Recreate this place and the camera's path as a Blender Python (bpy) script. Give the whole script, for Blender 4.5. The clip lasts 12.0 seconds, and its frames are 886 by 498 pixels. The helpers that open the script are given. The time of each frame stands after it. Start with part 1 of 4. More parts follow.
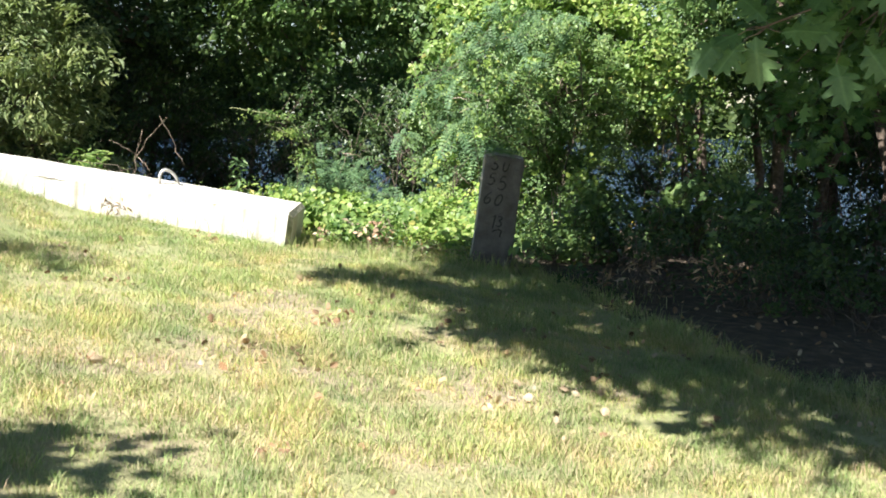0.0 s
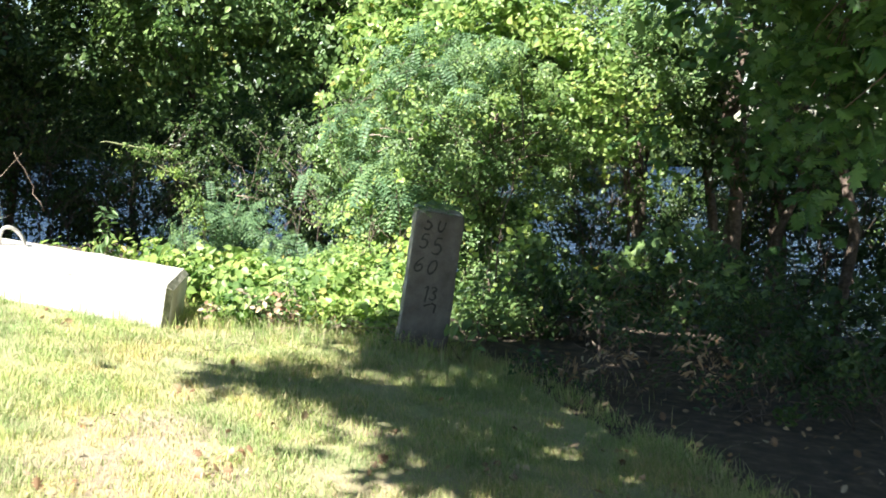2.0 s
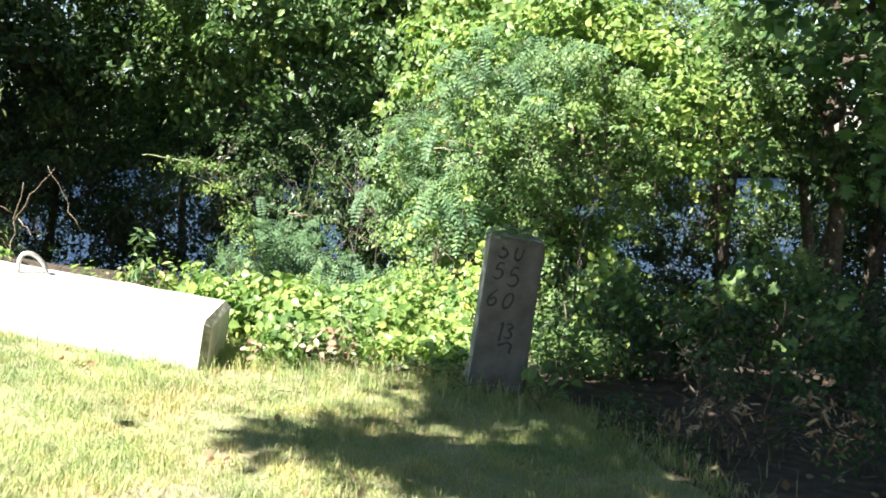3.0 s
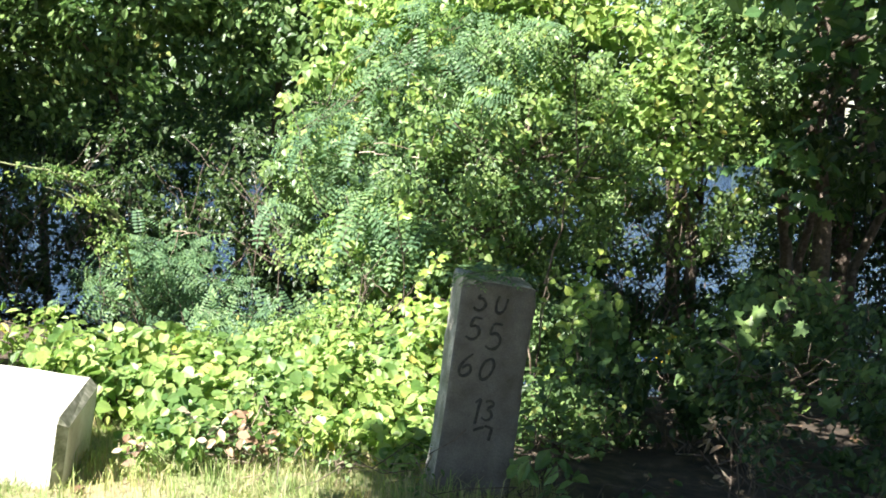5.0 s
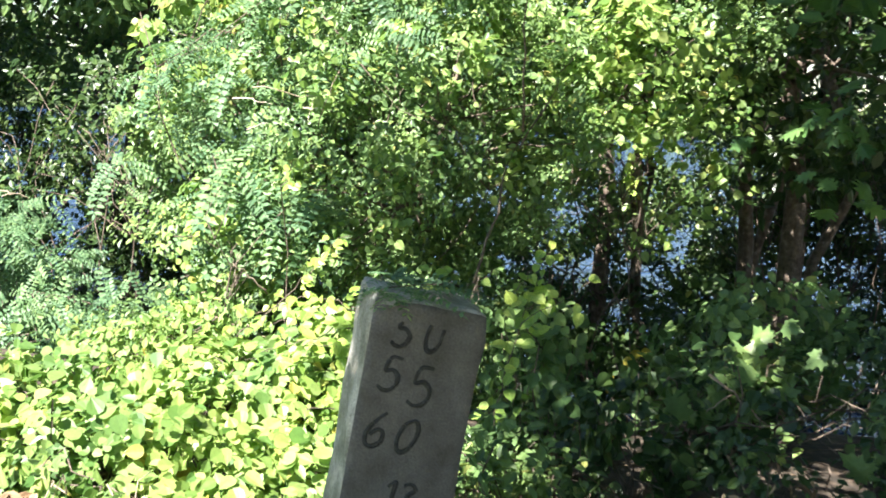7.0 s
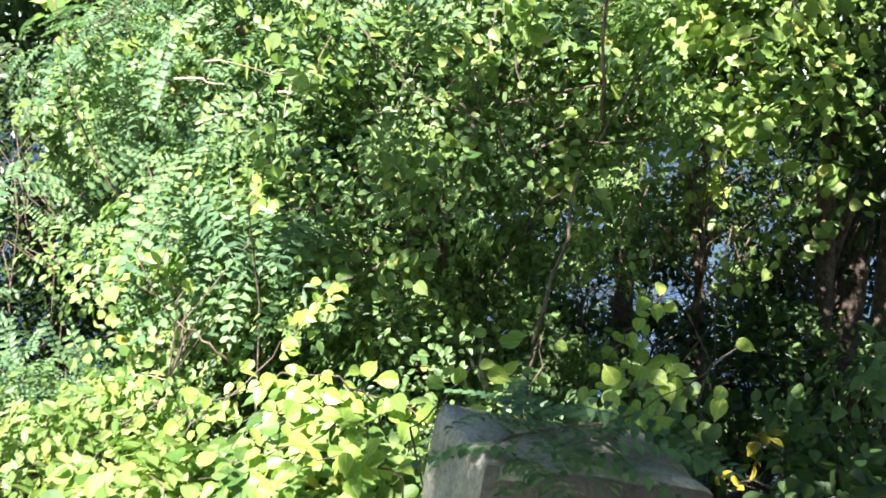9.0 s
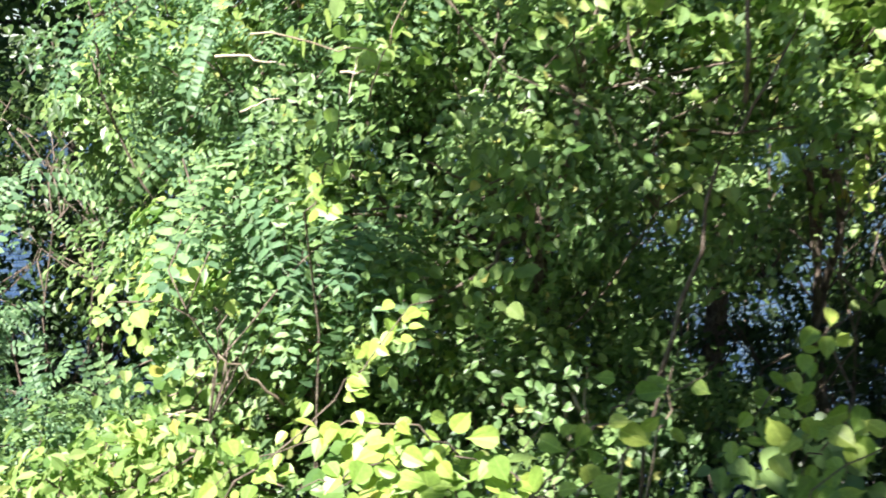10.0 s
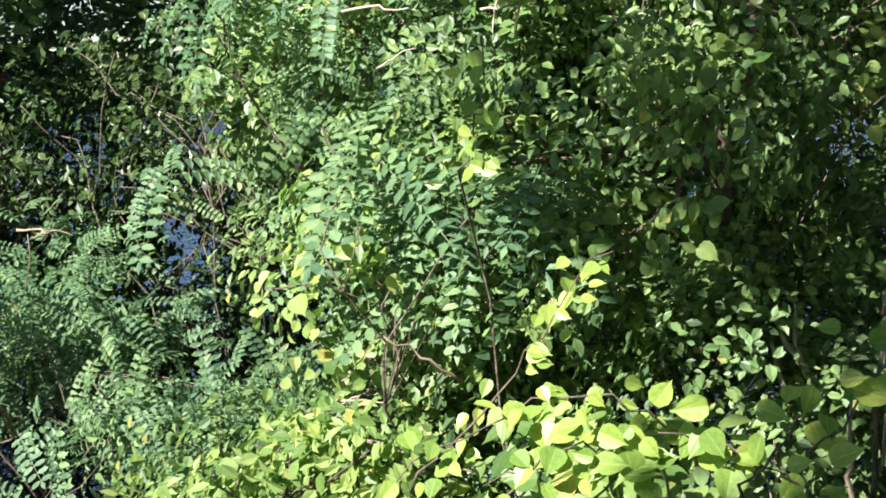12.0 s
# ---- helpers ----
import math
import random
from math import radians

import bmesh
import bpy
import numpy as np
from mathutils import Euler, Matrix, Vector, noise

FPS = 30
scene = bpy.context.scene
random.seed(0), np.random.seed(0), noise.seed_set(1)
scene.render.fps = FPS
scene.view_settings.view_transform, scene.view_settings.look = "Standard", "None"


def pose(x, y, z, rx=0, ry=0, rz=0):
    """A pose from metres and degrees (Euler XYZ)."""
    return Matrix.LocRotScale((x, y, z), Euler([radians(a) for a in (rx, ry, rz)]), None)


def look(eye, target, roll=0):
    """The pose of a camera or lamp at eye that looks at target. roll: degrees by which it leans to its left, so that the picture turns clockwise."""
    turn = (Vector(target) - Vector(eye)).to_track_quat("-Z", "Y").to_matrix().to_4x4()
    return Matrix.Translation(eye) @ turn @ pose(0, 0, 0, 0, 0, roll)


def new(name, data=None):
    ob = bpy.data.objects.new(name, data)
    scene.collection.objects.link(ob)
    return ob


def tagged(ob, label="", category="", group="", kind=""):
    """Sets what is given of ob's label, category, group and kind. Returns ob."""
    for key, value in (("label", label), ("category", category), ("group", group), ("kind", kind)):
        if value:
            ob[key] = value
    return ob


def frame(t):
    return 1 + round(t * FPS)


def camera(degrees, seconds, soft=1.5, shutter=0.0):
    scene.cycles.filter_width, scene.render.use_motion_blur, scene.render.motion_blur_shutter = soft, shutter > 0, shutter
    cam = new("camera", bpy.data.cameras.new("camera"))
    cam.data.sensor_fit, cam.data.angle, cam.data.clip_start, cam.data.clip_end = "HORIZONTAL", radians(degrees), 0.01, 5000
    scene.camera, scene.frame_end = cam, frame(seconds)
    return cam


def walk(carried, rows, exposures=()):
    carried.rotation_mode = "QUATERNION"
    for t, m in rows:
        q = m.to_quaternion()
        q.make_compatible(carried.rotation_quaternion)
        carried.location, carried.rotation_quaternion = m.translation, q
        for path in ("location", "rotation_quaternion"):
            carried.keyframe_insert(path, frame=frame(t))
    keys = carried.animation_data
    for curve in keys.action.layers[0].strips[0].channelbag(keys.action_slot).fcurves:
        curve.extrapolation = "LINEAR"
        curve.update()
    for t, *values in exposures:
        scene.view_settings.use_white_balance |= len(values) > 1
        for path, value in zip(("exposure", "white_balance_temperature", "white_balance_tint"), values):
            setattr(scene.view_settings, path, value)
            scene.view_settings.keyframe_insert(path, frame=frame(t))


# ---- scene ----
cam = camera(39.5, 12.0, 1.75, 0.4)
METRES, EYE, TILT, LEAN, TURN = 10.5, 1.45, -6.5, 0.0, 0.0
ROWS = [
    (0.0, 0.0, 0.0, 0.0, -0.0, 0.0, -0.0),
    (0.5, -0.0075, 0.0454, 0.0109, -1.24, -0.27, -0.02),
    (1.0, -0.0058, 0.0995, 0.0234, -3.36, 0.71, 0.3),
    (1.5, -0.0125, 0.1513, 0.0273, -3.99, 1.16, -1.79),
    (2.0, -0.0174, 0.201, 0.0378, -4.92, 1.02, -0.2),
    (2.5, -0.0178, 0.2518, 0.0437, -3.94, 2.02, -0.57),
    (2.7, -0.0186, 0.2729, 0.0465, -2.32, 1.6, -0.58),
    (4.3, -0.0375, 0.4421, 0.0758, -4.1, 1.34, -0.94),
    (4.5, -0.0398, 0.4607, 0.0782, -5.35, 1.66, -1.02),
    (5.0, -0.0429, 0.5041, 0.0827, -7.81, 0.92, 0.4),
    (5.5, -0.0374, 0.5523, 0.0866, -7.55, 0.2, -1.71),
    (6.0, -0.0353, 0.6061, 0.0937, -10.76, -0.13, -1.52),
    (6.5, -0.0275, 0.6469, 0.0949, -14.54, -0.32, 0.76),
    (7.0, -0.0218, 0.6877, 0.0968, -12.97, -0.86, -1.69),
    (7.2, -0.0206, 0.7055, 0.0979, -12.93, -0.27, -1.74),
    (8.8, -0.0123, 0.8541, 0.1054, -14.25, 0.06, -0.83),
    (9.0, -0.009, 0.8703, 0.1061, -15.11, -0.56, -0.66),
    (9.5, 0.0003, 0.9078, 0.1073, -14.4, 0.27, 0.44),
    (10.0, -0.0002, 0.9455, 0.1086, -12.39, -0.5, -0.52),
    (10.5, -0.0025, 0.9686, 0.1133, -8.54, -2.3, 4.85),
    (11.0, 0.0033, 0.9736, 0.1119, -3.54, -2.71, 6.82),
    (11.5, 0.006, 0.977, 0.1113, -4.16, -3.13, 6.84),
    (12.0, 0.0063, 0.9771, 0.1122, -4.55, -3.02, 6.43),
]
walk(cam, [(t, pose(0, 0, EYE, TILT, LEAN, TURN) @ pose(METRES * x, METRES * y, METRES * z, 90 + pitch, roll, yaw)) for t, x, y, z, yaw, pitch, roll in ROWS],
     [(0.0, 1.58), (0.5, 1.5), (1.0, 1.62), (2.5, 2.1), (4.5, 1.76), (5.0, 2.08), (5.5, 2.02), (6.4, 2.52), (7.0, 2.45), (9.0, 2.3), (9.5, 2.3), (10.0, 2.08), (10.5, 1.95), (11.0, 1.68), (12.0, 1.63)])

# ---- light ----
SUN_FROM = Vector((-0.52, -0.56, 0.80)).normalized()
world = bpy.data.worlds.new("sky")
scene.world = world
world.use_nodes = True
wn = world.node_tree.nodes
sky = wn.new("ShaderNodeTexSky")
sky.sky_type = "NISHITA"
sky.sun_disc = False
sky.sun_elevation = math.asin(SUN_FROM.z)
sky.sun_rotation = math.atan2(SUN_FROM.x, SUN_FROM.y)
sky.air_density, sky.dust_density, sky.ozone_density = 1.0, 0.2, 2.0
wn["Background"].inputs["Strength"].default_value = 0.045
world.node_tree.links.new(sky.outputs["Color"], wn["Background"].inputs["Color"])
sun = new("sun", bpy.data.lights.new("sun", "SUN"))
sun.data.energy, sun.data.angle, sun.data.color = 5.0, radians(0.55), (1.0, 0.97, 0.92)
sun.matrix_world = look(SUN_FROM * 30, (0, 0, 0))


# ---- materials ----
def material(name, rough=0.8):
    m = bpy.data.materials.new(name)
    m.use_nodes = True
    nt = m.node_tree
    b = nt.nodes["Principled BSDF"]
    b.inputs["Roughness"].default_value = rough
    return m, nt, b


def ramp(nt, fac, stops):
    r = nt.nodes.new("ShaderNodeValToRGB")
    e = r.color_ramp.elements
    while len(e) < len(stops):
        e.new(0.5)
    for k, (p, c) in zip(e, stops):
        k.position, k.color = p, (*c, 1)
    nt.links.new(fac, r.inputs["Fac"])
    return r.outputs["Color"]


def noise_tex(nt, scale, detail=4.0, rough=0.6, coords="Object"):
    n = nt.nodes.new("ShaderNodeTexNoise")
    n.inputs["Scale"].default_value, n.inputs["Detail"].default_value, n.inputs["Roughness"].default_value = scale, detail, rough
    tc = nt.nodes.new("ShaderNodeTexCoord")
    nt.links.new(tc.outputs[coords], n.inputs["Vector"])
    return n.outputs["Fac"]


def mixed(nt, fac, a, b, kind="MIX"):
    m = nt.nodes.new("ShaderNodeMix")
    m.data_type, m.blend_type = "RGBA", kind
    for sock, v in ((m.inputs[0], fac), (m.inputs[6], a), (m.inputs[7], b)):
        if isinstance(v, (int, float)):
            sock.default_value = v
        elif isinstance(v, tuple):
            sock.default_value = (*v, 1)
        else:
            nt.links.new(v, sock)
    return m.outputs[2]


def bumped(nt, b, height, strength, dist):
    k = nt.nodes.new("ShaderNodeBump")
    k.inputs["Strength"].default_value, k.inputs["Distance"].default_value = strength, dist
    nt.links.new(height, k.inputs["Height"])
    nt.links.new(k.outputs["Normal"], b.inputs["Normal"])


def leaf_material(name, stops, gloss=0.45, clear=0.4, single=False):
    """Leaves: colour varies leaf by leaf, light shines through."""
    m, nt, b = material(name, gloss)
    if single:
        rnd = nt.nodes.new("ShaderNodeObjectInfo").outputs["Random"]
    else:
        rnd = nt.nodes.new("ShaderNodeNewGeometry").outputs["Random Per Island"]
    col = ramp(nt, rnd, stops)
    blot = noise_tex(nt, 60.0, 3.0)
    col = mixed(nt, 0.5, col, ramp(nt, blot, [(0.3, (0.55, 0.55, 0.5)), (0.7, (1, 1, 1))]), "MULTIPLY")
    if single:
        sep = nt.nodes.new("ShaderNodeSeparateXYZ")
        nt.links.new(nt.nodes.new("ShaderNodeTexCoord").outputs["Object"], sep.inputs[0])
        ab = nt.nodes.new("ShaderNodeMath")
        ab.operation = "ABSOLUTE"
        nt.links.new(sep.outputs[0], ab.inputs[0])
        col = mixed(nt, 0.6, col, ramp(nt, ab.outputs[0], [(0.0, (1.5, 1.4, 1.5)), (0.02, (1.3, 1.25, 1.3)), (0.04, (0.9, 0.92, 0.85)), (0.45, (1.1, 1.08, 1.0))]), "MULTIPLY")
        col = mixed(nt, 0.5, col, ramp(nt, noise_tex(nt, 5.0, 4.0), [(0.35, (0.6, 0.65, 0.5)), (0.6, (1.1, 1.08, 1.0))]), "MULTIPLY")
    drift = ramp(nt, noise_tex(nt, 2.6, 4.0), [(0.34, (0.5, 0.62, 0.62)), (0.5, (0.95, 0.97, 0.9)), (0.66, (1.3, 1.18, 0.95))])
    col = mixed(nt, 0.0 if single else 0.8, col, drift, "MULTIPLY")
    nt.links.new(col, b.inputs["Base Color"])
    b.inputs["Specular IOR Level"].default_value = 0.4
    tr = nt.nodes.new("ShaderNodeBsdfTranslucent")
    nt.links.new(mixed(nt, 1.0, col, (1.06, 1.18, 0.85), "MULTIPLY"), tr.inputs["Color"])
    mx = nt.nodes.new("ShaderNodeMixShader")
    mx.inputs[0].default_value = clear
    nt.links.new(b.outputs[0], mx.inputs[1])
    nt.links.new(tr.outputs[0], mx.inputs[2])
    nt.links.new(mx.outputs[0], nt.nodes["Material Output"].inputs["Surface"])
    return m


VINE = [(0.0, (0.1, 0.2, 0.05)), (0.3, (0.225, 0.34, 0.1)), (0.75, (0.365, 0.485, 0.16)), (0.97, (0.46, 0.545, 0.21)), (1.0, (0.5, 0.4, 0.1))]
vine_leaf = leaf_material("vine_leaf", VINE, 0.42, 0.48)
vine_single = leaf_material("vine_leaf_large", [(0.0, (0.2, 0.32, 0.075)), (0.5, (0.35, 0.49, 0.11)), (1.0, (0.48, 0.57, 0.15))], 0.4, single=True)
bush_leaf = leaf_material("bush_leaf", [(0.0, (0.08, 0.14, 0.058)), (0.4, (0.168, 0.265, 0.1)), (0.96, (0.28, 0.405, 0.155)), (1.0, (0.4, 0.38, 0.13))], 0.4)
locust_leaf = leaf_material("locust_leaf", [(0.0, (0.09, 0.17, 0.09)), (0.6, (0.175, 0.295, 0.15)), (1.0, (0.27, 0.4, 0.2))], 0.5)
# Dark green leaves, lowered further so their colour carries the shade
dark_shade_leaf = leaf_material("dark_shade_leaf", [(0.0, (0.03, 0.058, 0.02)), (0.6, (0.06, 0.11, 0.036)), (1.0, (0.12, 0.175, 0.058))], 0.36, 0.3)
olive_leaf = leaf_material("olive_leaf", [(0.0, (0.14, 0.19, 0.08)), (0.6, (0.26, 0.32, 0.14)), (1.0, (0.38, 0.42, 0.2))], 0.45)
oak_leaf = leaf_material("oak_leaf", [(0.0, (0.07, 0.16, 0.05)), (1.0, (0.16, 0.28, 0.09))], 0.45)
far_leaf = leaf_material("far_leaf", [(0.0, (0.04, 0.07, 0.02)), (1.0, (0.11, 0.16, 0.05))], 0.6)
dry_leaf = leaf_material("dry_leaf", [(0.0, (0.16, 0.09, 0.05)), (0.5, (0.42, 0.27, 0.18)), (1.0, (0.62, 0.48, 0.36))], 0.7, 0.15)
yellow_leaf = leaf_material("yellow_leaf", [(0.0, (0.5, 0.36, 0.04)), (1.0, (0.65, 0.5, 0.07))], 0.5, 0.3)
grass_blade = leaf_material("grass_blade", [(0.0, (0.25, 0.34, 0.12)), (0.5, (0.41, 0.48, 0.21)), (0.76, (0.55, 0.49, 0.32)), (1.0, (0.65, 0.52, 0.4))], 0.6, 0.25)

def lush(nt):
    """The turf is worn in the middle and greener towards the bank."""
    sep = nt.nodes.new("ShaderNodeSeparateXYZ")
    nt.links.new(nt.nodes.new("ShaderNodeTexCoord").outputs["Object"], sep.inputs[0])
    mr = nt.nodes.new("ShaderNodeMapRange")
    mr.inputs["From Min"].default_value, mr.inputs["From Max"].default_value = 5.5, 9.5
    nt.links.new(sep.outputs["Y"], mr.inputs["Value"])
    return ramp(nt, mr.outputs[0], [(0.0, (1.03, 0.97, 0.97)), (1.0, (0.86, 0.97, 0.8))])


nt = grass_blade.node_tree
b = nt.nodes["Principled BSDF"]
old = b.inputs["Base Color"].links[0].from_socket
patch = ramp(nt, noise_tex(nt, 1.1, 4.0), [(0.36, (0.86, 0.95, 0.76)), (0.48, (1.02, 0.99, 0.88)), (0.6, (1.13, 0.9, 0.84))])
nt.links.new(mixed(nt, 0.5, mixed(nt, 0.7, old, patch, "MULTIPLY"), lush(nt), "MULTIPLY"), b.inputs["Base Color"])

soil, nt, b = material("turf_litter_and_shade", 0.95)
turf_c = ramp(nt, noise_tex(nt, 1.3, 5.0), [(0.34, (0.26, 0.29, 0.12)), (0.5, (0.35, 0.34, 0.18)), (0.66, (0.46, 0.36, 0.25))])
turf_c = mixed(nt, 0.6, turf_c, ramp(nt, noise_tex(nt, 45.0, 6.0), [(0.3, (0.6, 0.6, 0.55)), (0.65, (1.1, 1.1, 1.1))]), "MULTIPLY")
turf_c = mixed(nt, 0.5, turf_c, lush(nt), "MULTIPLY")
# Leaf-litter soil, darkened further: part of the oak's shade is in its colour
bare_shade_c = ramp(nt, noise_tex(nt, 9.0, 6.0), [(0.3, (0.03, 0.024, 0.016)), (0.55, (0.08, 0.057, 0.038)), (0.72, (0.16, 0.112, 0.075))])
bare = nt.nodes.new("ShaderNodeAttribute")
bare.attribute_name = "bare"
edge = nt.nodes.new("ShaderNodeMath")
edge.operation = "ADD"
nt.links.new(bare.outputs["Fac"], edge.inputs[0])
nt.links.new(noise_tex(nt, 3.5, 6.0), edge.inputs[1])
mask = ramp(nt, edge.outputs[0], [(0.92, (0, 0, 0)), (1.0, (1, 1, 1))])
spot = nt.nodes.new("ShaderNodeAttribute")
spot.attribute_name = "worn"
thin = nt.nodes.new("ShaderNodeMath")
thin.operation = "ADD"
nt.links.new(spot.outputs["Fac"], thin.inputs[0])
nt.links.new(noise_tex(nt, 6.0, 5.0), thin.inputs[1])
turf_c = mixed(nt, ramp(nt, thin.outputs[0], [(0.8, (0, 0, 0)), (1.1, (1, 1, 1))]), turf_c, ramp(nt, noise_tex(nt, 30.0, 5.0), [(0.35, (0.27, 0.21, 0.14)), (0.65, (0.41, 0.34, 0.24))]))
nt.links.new(mixed(nt, mask, turf_c, bare_shade_c), b.inputs["Base Color"])
bumped(nt, b, noise_tex(nt, 55.0, 6.0), 0.8, 0.025)

white, nt, b = material("whitewashed_concrete", 0.85)
tc = ramp(nt, noise_tex(nt, 5.0, 6.0), [(0.3, (0.46, 0.44, 0.39)), (0.55, (0.6, 0.58, 0.54)), (0.8, (0.66, 0.65, 0.61))])
tc = mixed(nt, 0.6, tc, ramp(nt, noise_tex(nt, 38.0, 5.0), [(0.32, (0.62, 0.6, 0.52)), (0.45, (1, 1, 1))]), "MULTIPLY")
streak = nt.nodes.new("ShaderNodeMapping")
streak.inputs["Scale"].default_value = (16, 3, 1.2)
sn = nt.nodes.new("ShaderNodeTexNoise")
sn.inputs["Scale"].default_value, sn.inputs["Detail"].default_value = 1.0, 5.0
nt.links.new(nt.nodes.new("ShaderNodeTexCoord").outputs["Object"], streak.inputs["Vector"])
nt.links.new(streak.outputs["Vector"], sn.inputs["Vector"])
tc = mixed(nt, 0.75, tc, ramp(nt, sn.outputs["Fac"], [(0.36, (0.6, 0.55, 0.44)), (0.52, (1, 1, 1))]), "MULTIPLY")
nt.links.new(tc, b.inputs["Base Color"])
bumped(nt, b, noise_tex(nt, 90.0, 6.0), 0.35, 0.006)

granite, nt, b = material("weathered_granite", 0.9)
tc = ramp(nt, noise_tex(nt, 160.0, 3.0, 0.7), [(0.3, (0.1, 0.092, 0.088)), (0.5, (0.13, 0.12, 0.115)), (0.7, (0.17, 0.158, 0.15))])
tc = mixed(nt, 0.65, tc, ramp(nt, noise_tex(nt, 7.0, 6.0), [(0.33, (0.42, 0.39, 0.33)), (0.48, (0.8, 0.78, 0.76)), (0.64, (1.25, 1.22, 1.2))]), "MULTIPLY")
nt.links.new(tc, b.inputs["Base Color"])
bumped(nt, b, noise_tex(nt, 55.0, 8.0), 0.6, 0.012)

# Paler copy of the granite: bleaching and sunlight both put into the colour
bleached_sunlit, nt, b = material("bleached_sunlit_granite", 0.9)
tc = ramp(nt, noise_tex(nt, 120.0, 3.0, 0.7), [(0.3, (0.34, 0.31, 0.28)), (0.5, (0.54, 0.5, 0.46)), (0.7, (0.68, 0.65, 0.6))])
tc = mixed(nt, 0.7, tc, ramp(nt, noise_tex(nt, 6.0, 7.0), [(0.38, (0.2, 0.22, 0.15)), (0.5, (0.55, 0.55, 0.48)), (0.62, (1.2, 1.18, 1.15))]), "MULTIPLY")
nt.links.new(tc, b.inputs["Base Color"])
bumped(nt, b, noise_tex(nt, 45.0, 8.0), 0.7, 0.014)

mossy_white, nt, b = material("mossy_concrete", 0.9)
tc = ramp(nt, noise_tex(nt, 22.0, 6.0), [(0.32, (0.1, 0.11, 0.06)), (0.5, (0.22, 0.22, 0.15)), (0.7, (0.42, 0.4, 0.33))])
nt.links.new(tc, b.inputs["Base Color"])
bumped(nt, b, noise_tex(nt, 80.0, 6.0), 0.5, 0.008)

paint, nt, b = material("black_paint", 0.7)
nt.links.new(ramp(nt, noise_tex(nt, 70.0), [(0.3, (0.012, 0.012, 0.012)), (0.75, (0.05, 0.048, 0.045))]), b.inputs["Base Color"])
worn, nt, b = material("worn_paint", 0.85)
nt.links.new(ramp(nt, noise_tex(nt, 60.0), [(0.35, (0.014, 0.013, 0.012)), (0.7, (0.055, 0.052, 0.05))]), b.inputs["Base Color"])

bark, nt, b = material("bark", 0.92)
nt.links.new(ramp(nt, noise_tex(nt, 22.0, 6.0), [(0.3, (0.05, 0.035, 0.025)), (0.55, (0.14, 0.105, 0.08)), (0.75, (0.26, 0.21, 0.17))]), b.inputs["Base Color"])
bumped(nt, b, noise_tex(nt, 30.0, 6.0), 0.9, 0.02)
twig, nt, b = material("dry_twig", 0.85)
nt.links.new(ramp(nt, noise_tex(nt, 14.0, 4.0), [(0.3, (0.16, 0.11, 0.075)), (0.7, (0.42, 0.33, 0.25))]), b.inputs["Base Color"])
iron, nt, b = material("galvanised_iron", 0.55)
b.inputs["Metallic"].default_value = 0.6
nt.links.new(ramp(nt, noise_tex(nt, 40.0), [(0.3, (0.35, 0.33, 0.3)), (0.7, (0.6, 0.58, 0.55))]), b.inputs["Base Color"])
water, nt, b = material("pond_water", 0.04)
b.inputs["Base Color"].default_value = (0.02, 0.04, 0.085, 1)
b.inputs["IOR"].default_value = 1.33
bumped(nt, b, noise_tex(nt, 1.6, 3.0), 1.0, 0.2)


# ---- mesh helpers ----
RNG = np.random.default_rng(7)


def mesh_data(name, verts, loops, counts, mat, smooth=False):
    me = bpy.data.meshes.new(name)
    verts, loops, counts = np.asarray(verts, np.float32), np.asarray(loops, np.int32), np.asarray(counts, np.int32)
    me.vertices.add(len(verts))
    me.vertices.foreach_set("co", verts.ravel())
    me.loops.add(len(loops))
    me.loops.foreach_set("vertex_index", loops)
    me.polygons.add(len(counts))
    me.polygons.foreach_set("loop_start", np.concatenate([[0], np.cumsum(counts)[:-1]]).astype(np.int32))
    me.polygons.foreach_set("use_smooth", np.full(len(counts), smooth))
    me.update(calc_edges=True)
    me.materials.append(mat)
    return me


def part(name, bm, mat, parent=None, label=""):
    """Links a bmesh, or ready mesh data, as one mesh object under a thing or part."""
    if isinstance(bm, bmesh.types.BMesh):
        me = bpy.data.meshes.new(name)
        bm.to_mesh(me)
        bm.free()
        me.materials.append(mat)
    else:
        me = bm
    ob = new(name, me)
    ob.parent = parent
    return tagged(ob, label)


def thing(name, at=(0, 0, 0)):
    ob = new(name)
    ob.location = at
    ob.empty_display_size = 0.1
    return ob


def smooth01(a, b, v):
    t = np.clip((v - a) / (b - a), 0, 1)
    return t * t * (3 - 2 * t)


WATER_Z = -1.25


def ground_z(x, y):
    """Turf sloping down to the right, then a bank down to the pond, and the far shore."""
    x, y = np.asarray(x, float), np.asarray(y, float)
    turf = 0.012 * np.clip(y, -20, 14) - 0.15 * np.clip(x, -6, 1.2) - 0.08 * np.clip(x - 1.2, 0, 5)
    turf = turf + 0.018 * np.sin(2.1 * x + 0.7 * y) * np.sin(1.3 * y - 0.4 * x) + 0.008 * np.sin(6 * x + 1) * np.sin(5 * y)
    k = smooth01(13.0, 20.0, y)
    k2 = smooth01(105, 125, y)
    turf = turf + 0.22 * np.clip(-3.0 - x, 0, 2.0) * smooth01(4, 9, y) * (1 - smooth01(10.5, 11.3, y))
    return (turf * (1 - k) + k * (WATER_Z - 0.9)) * (1 - k2) + k2 * 0.6


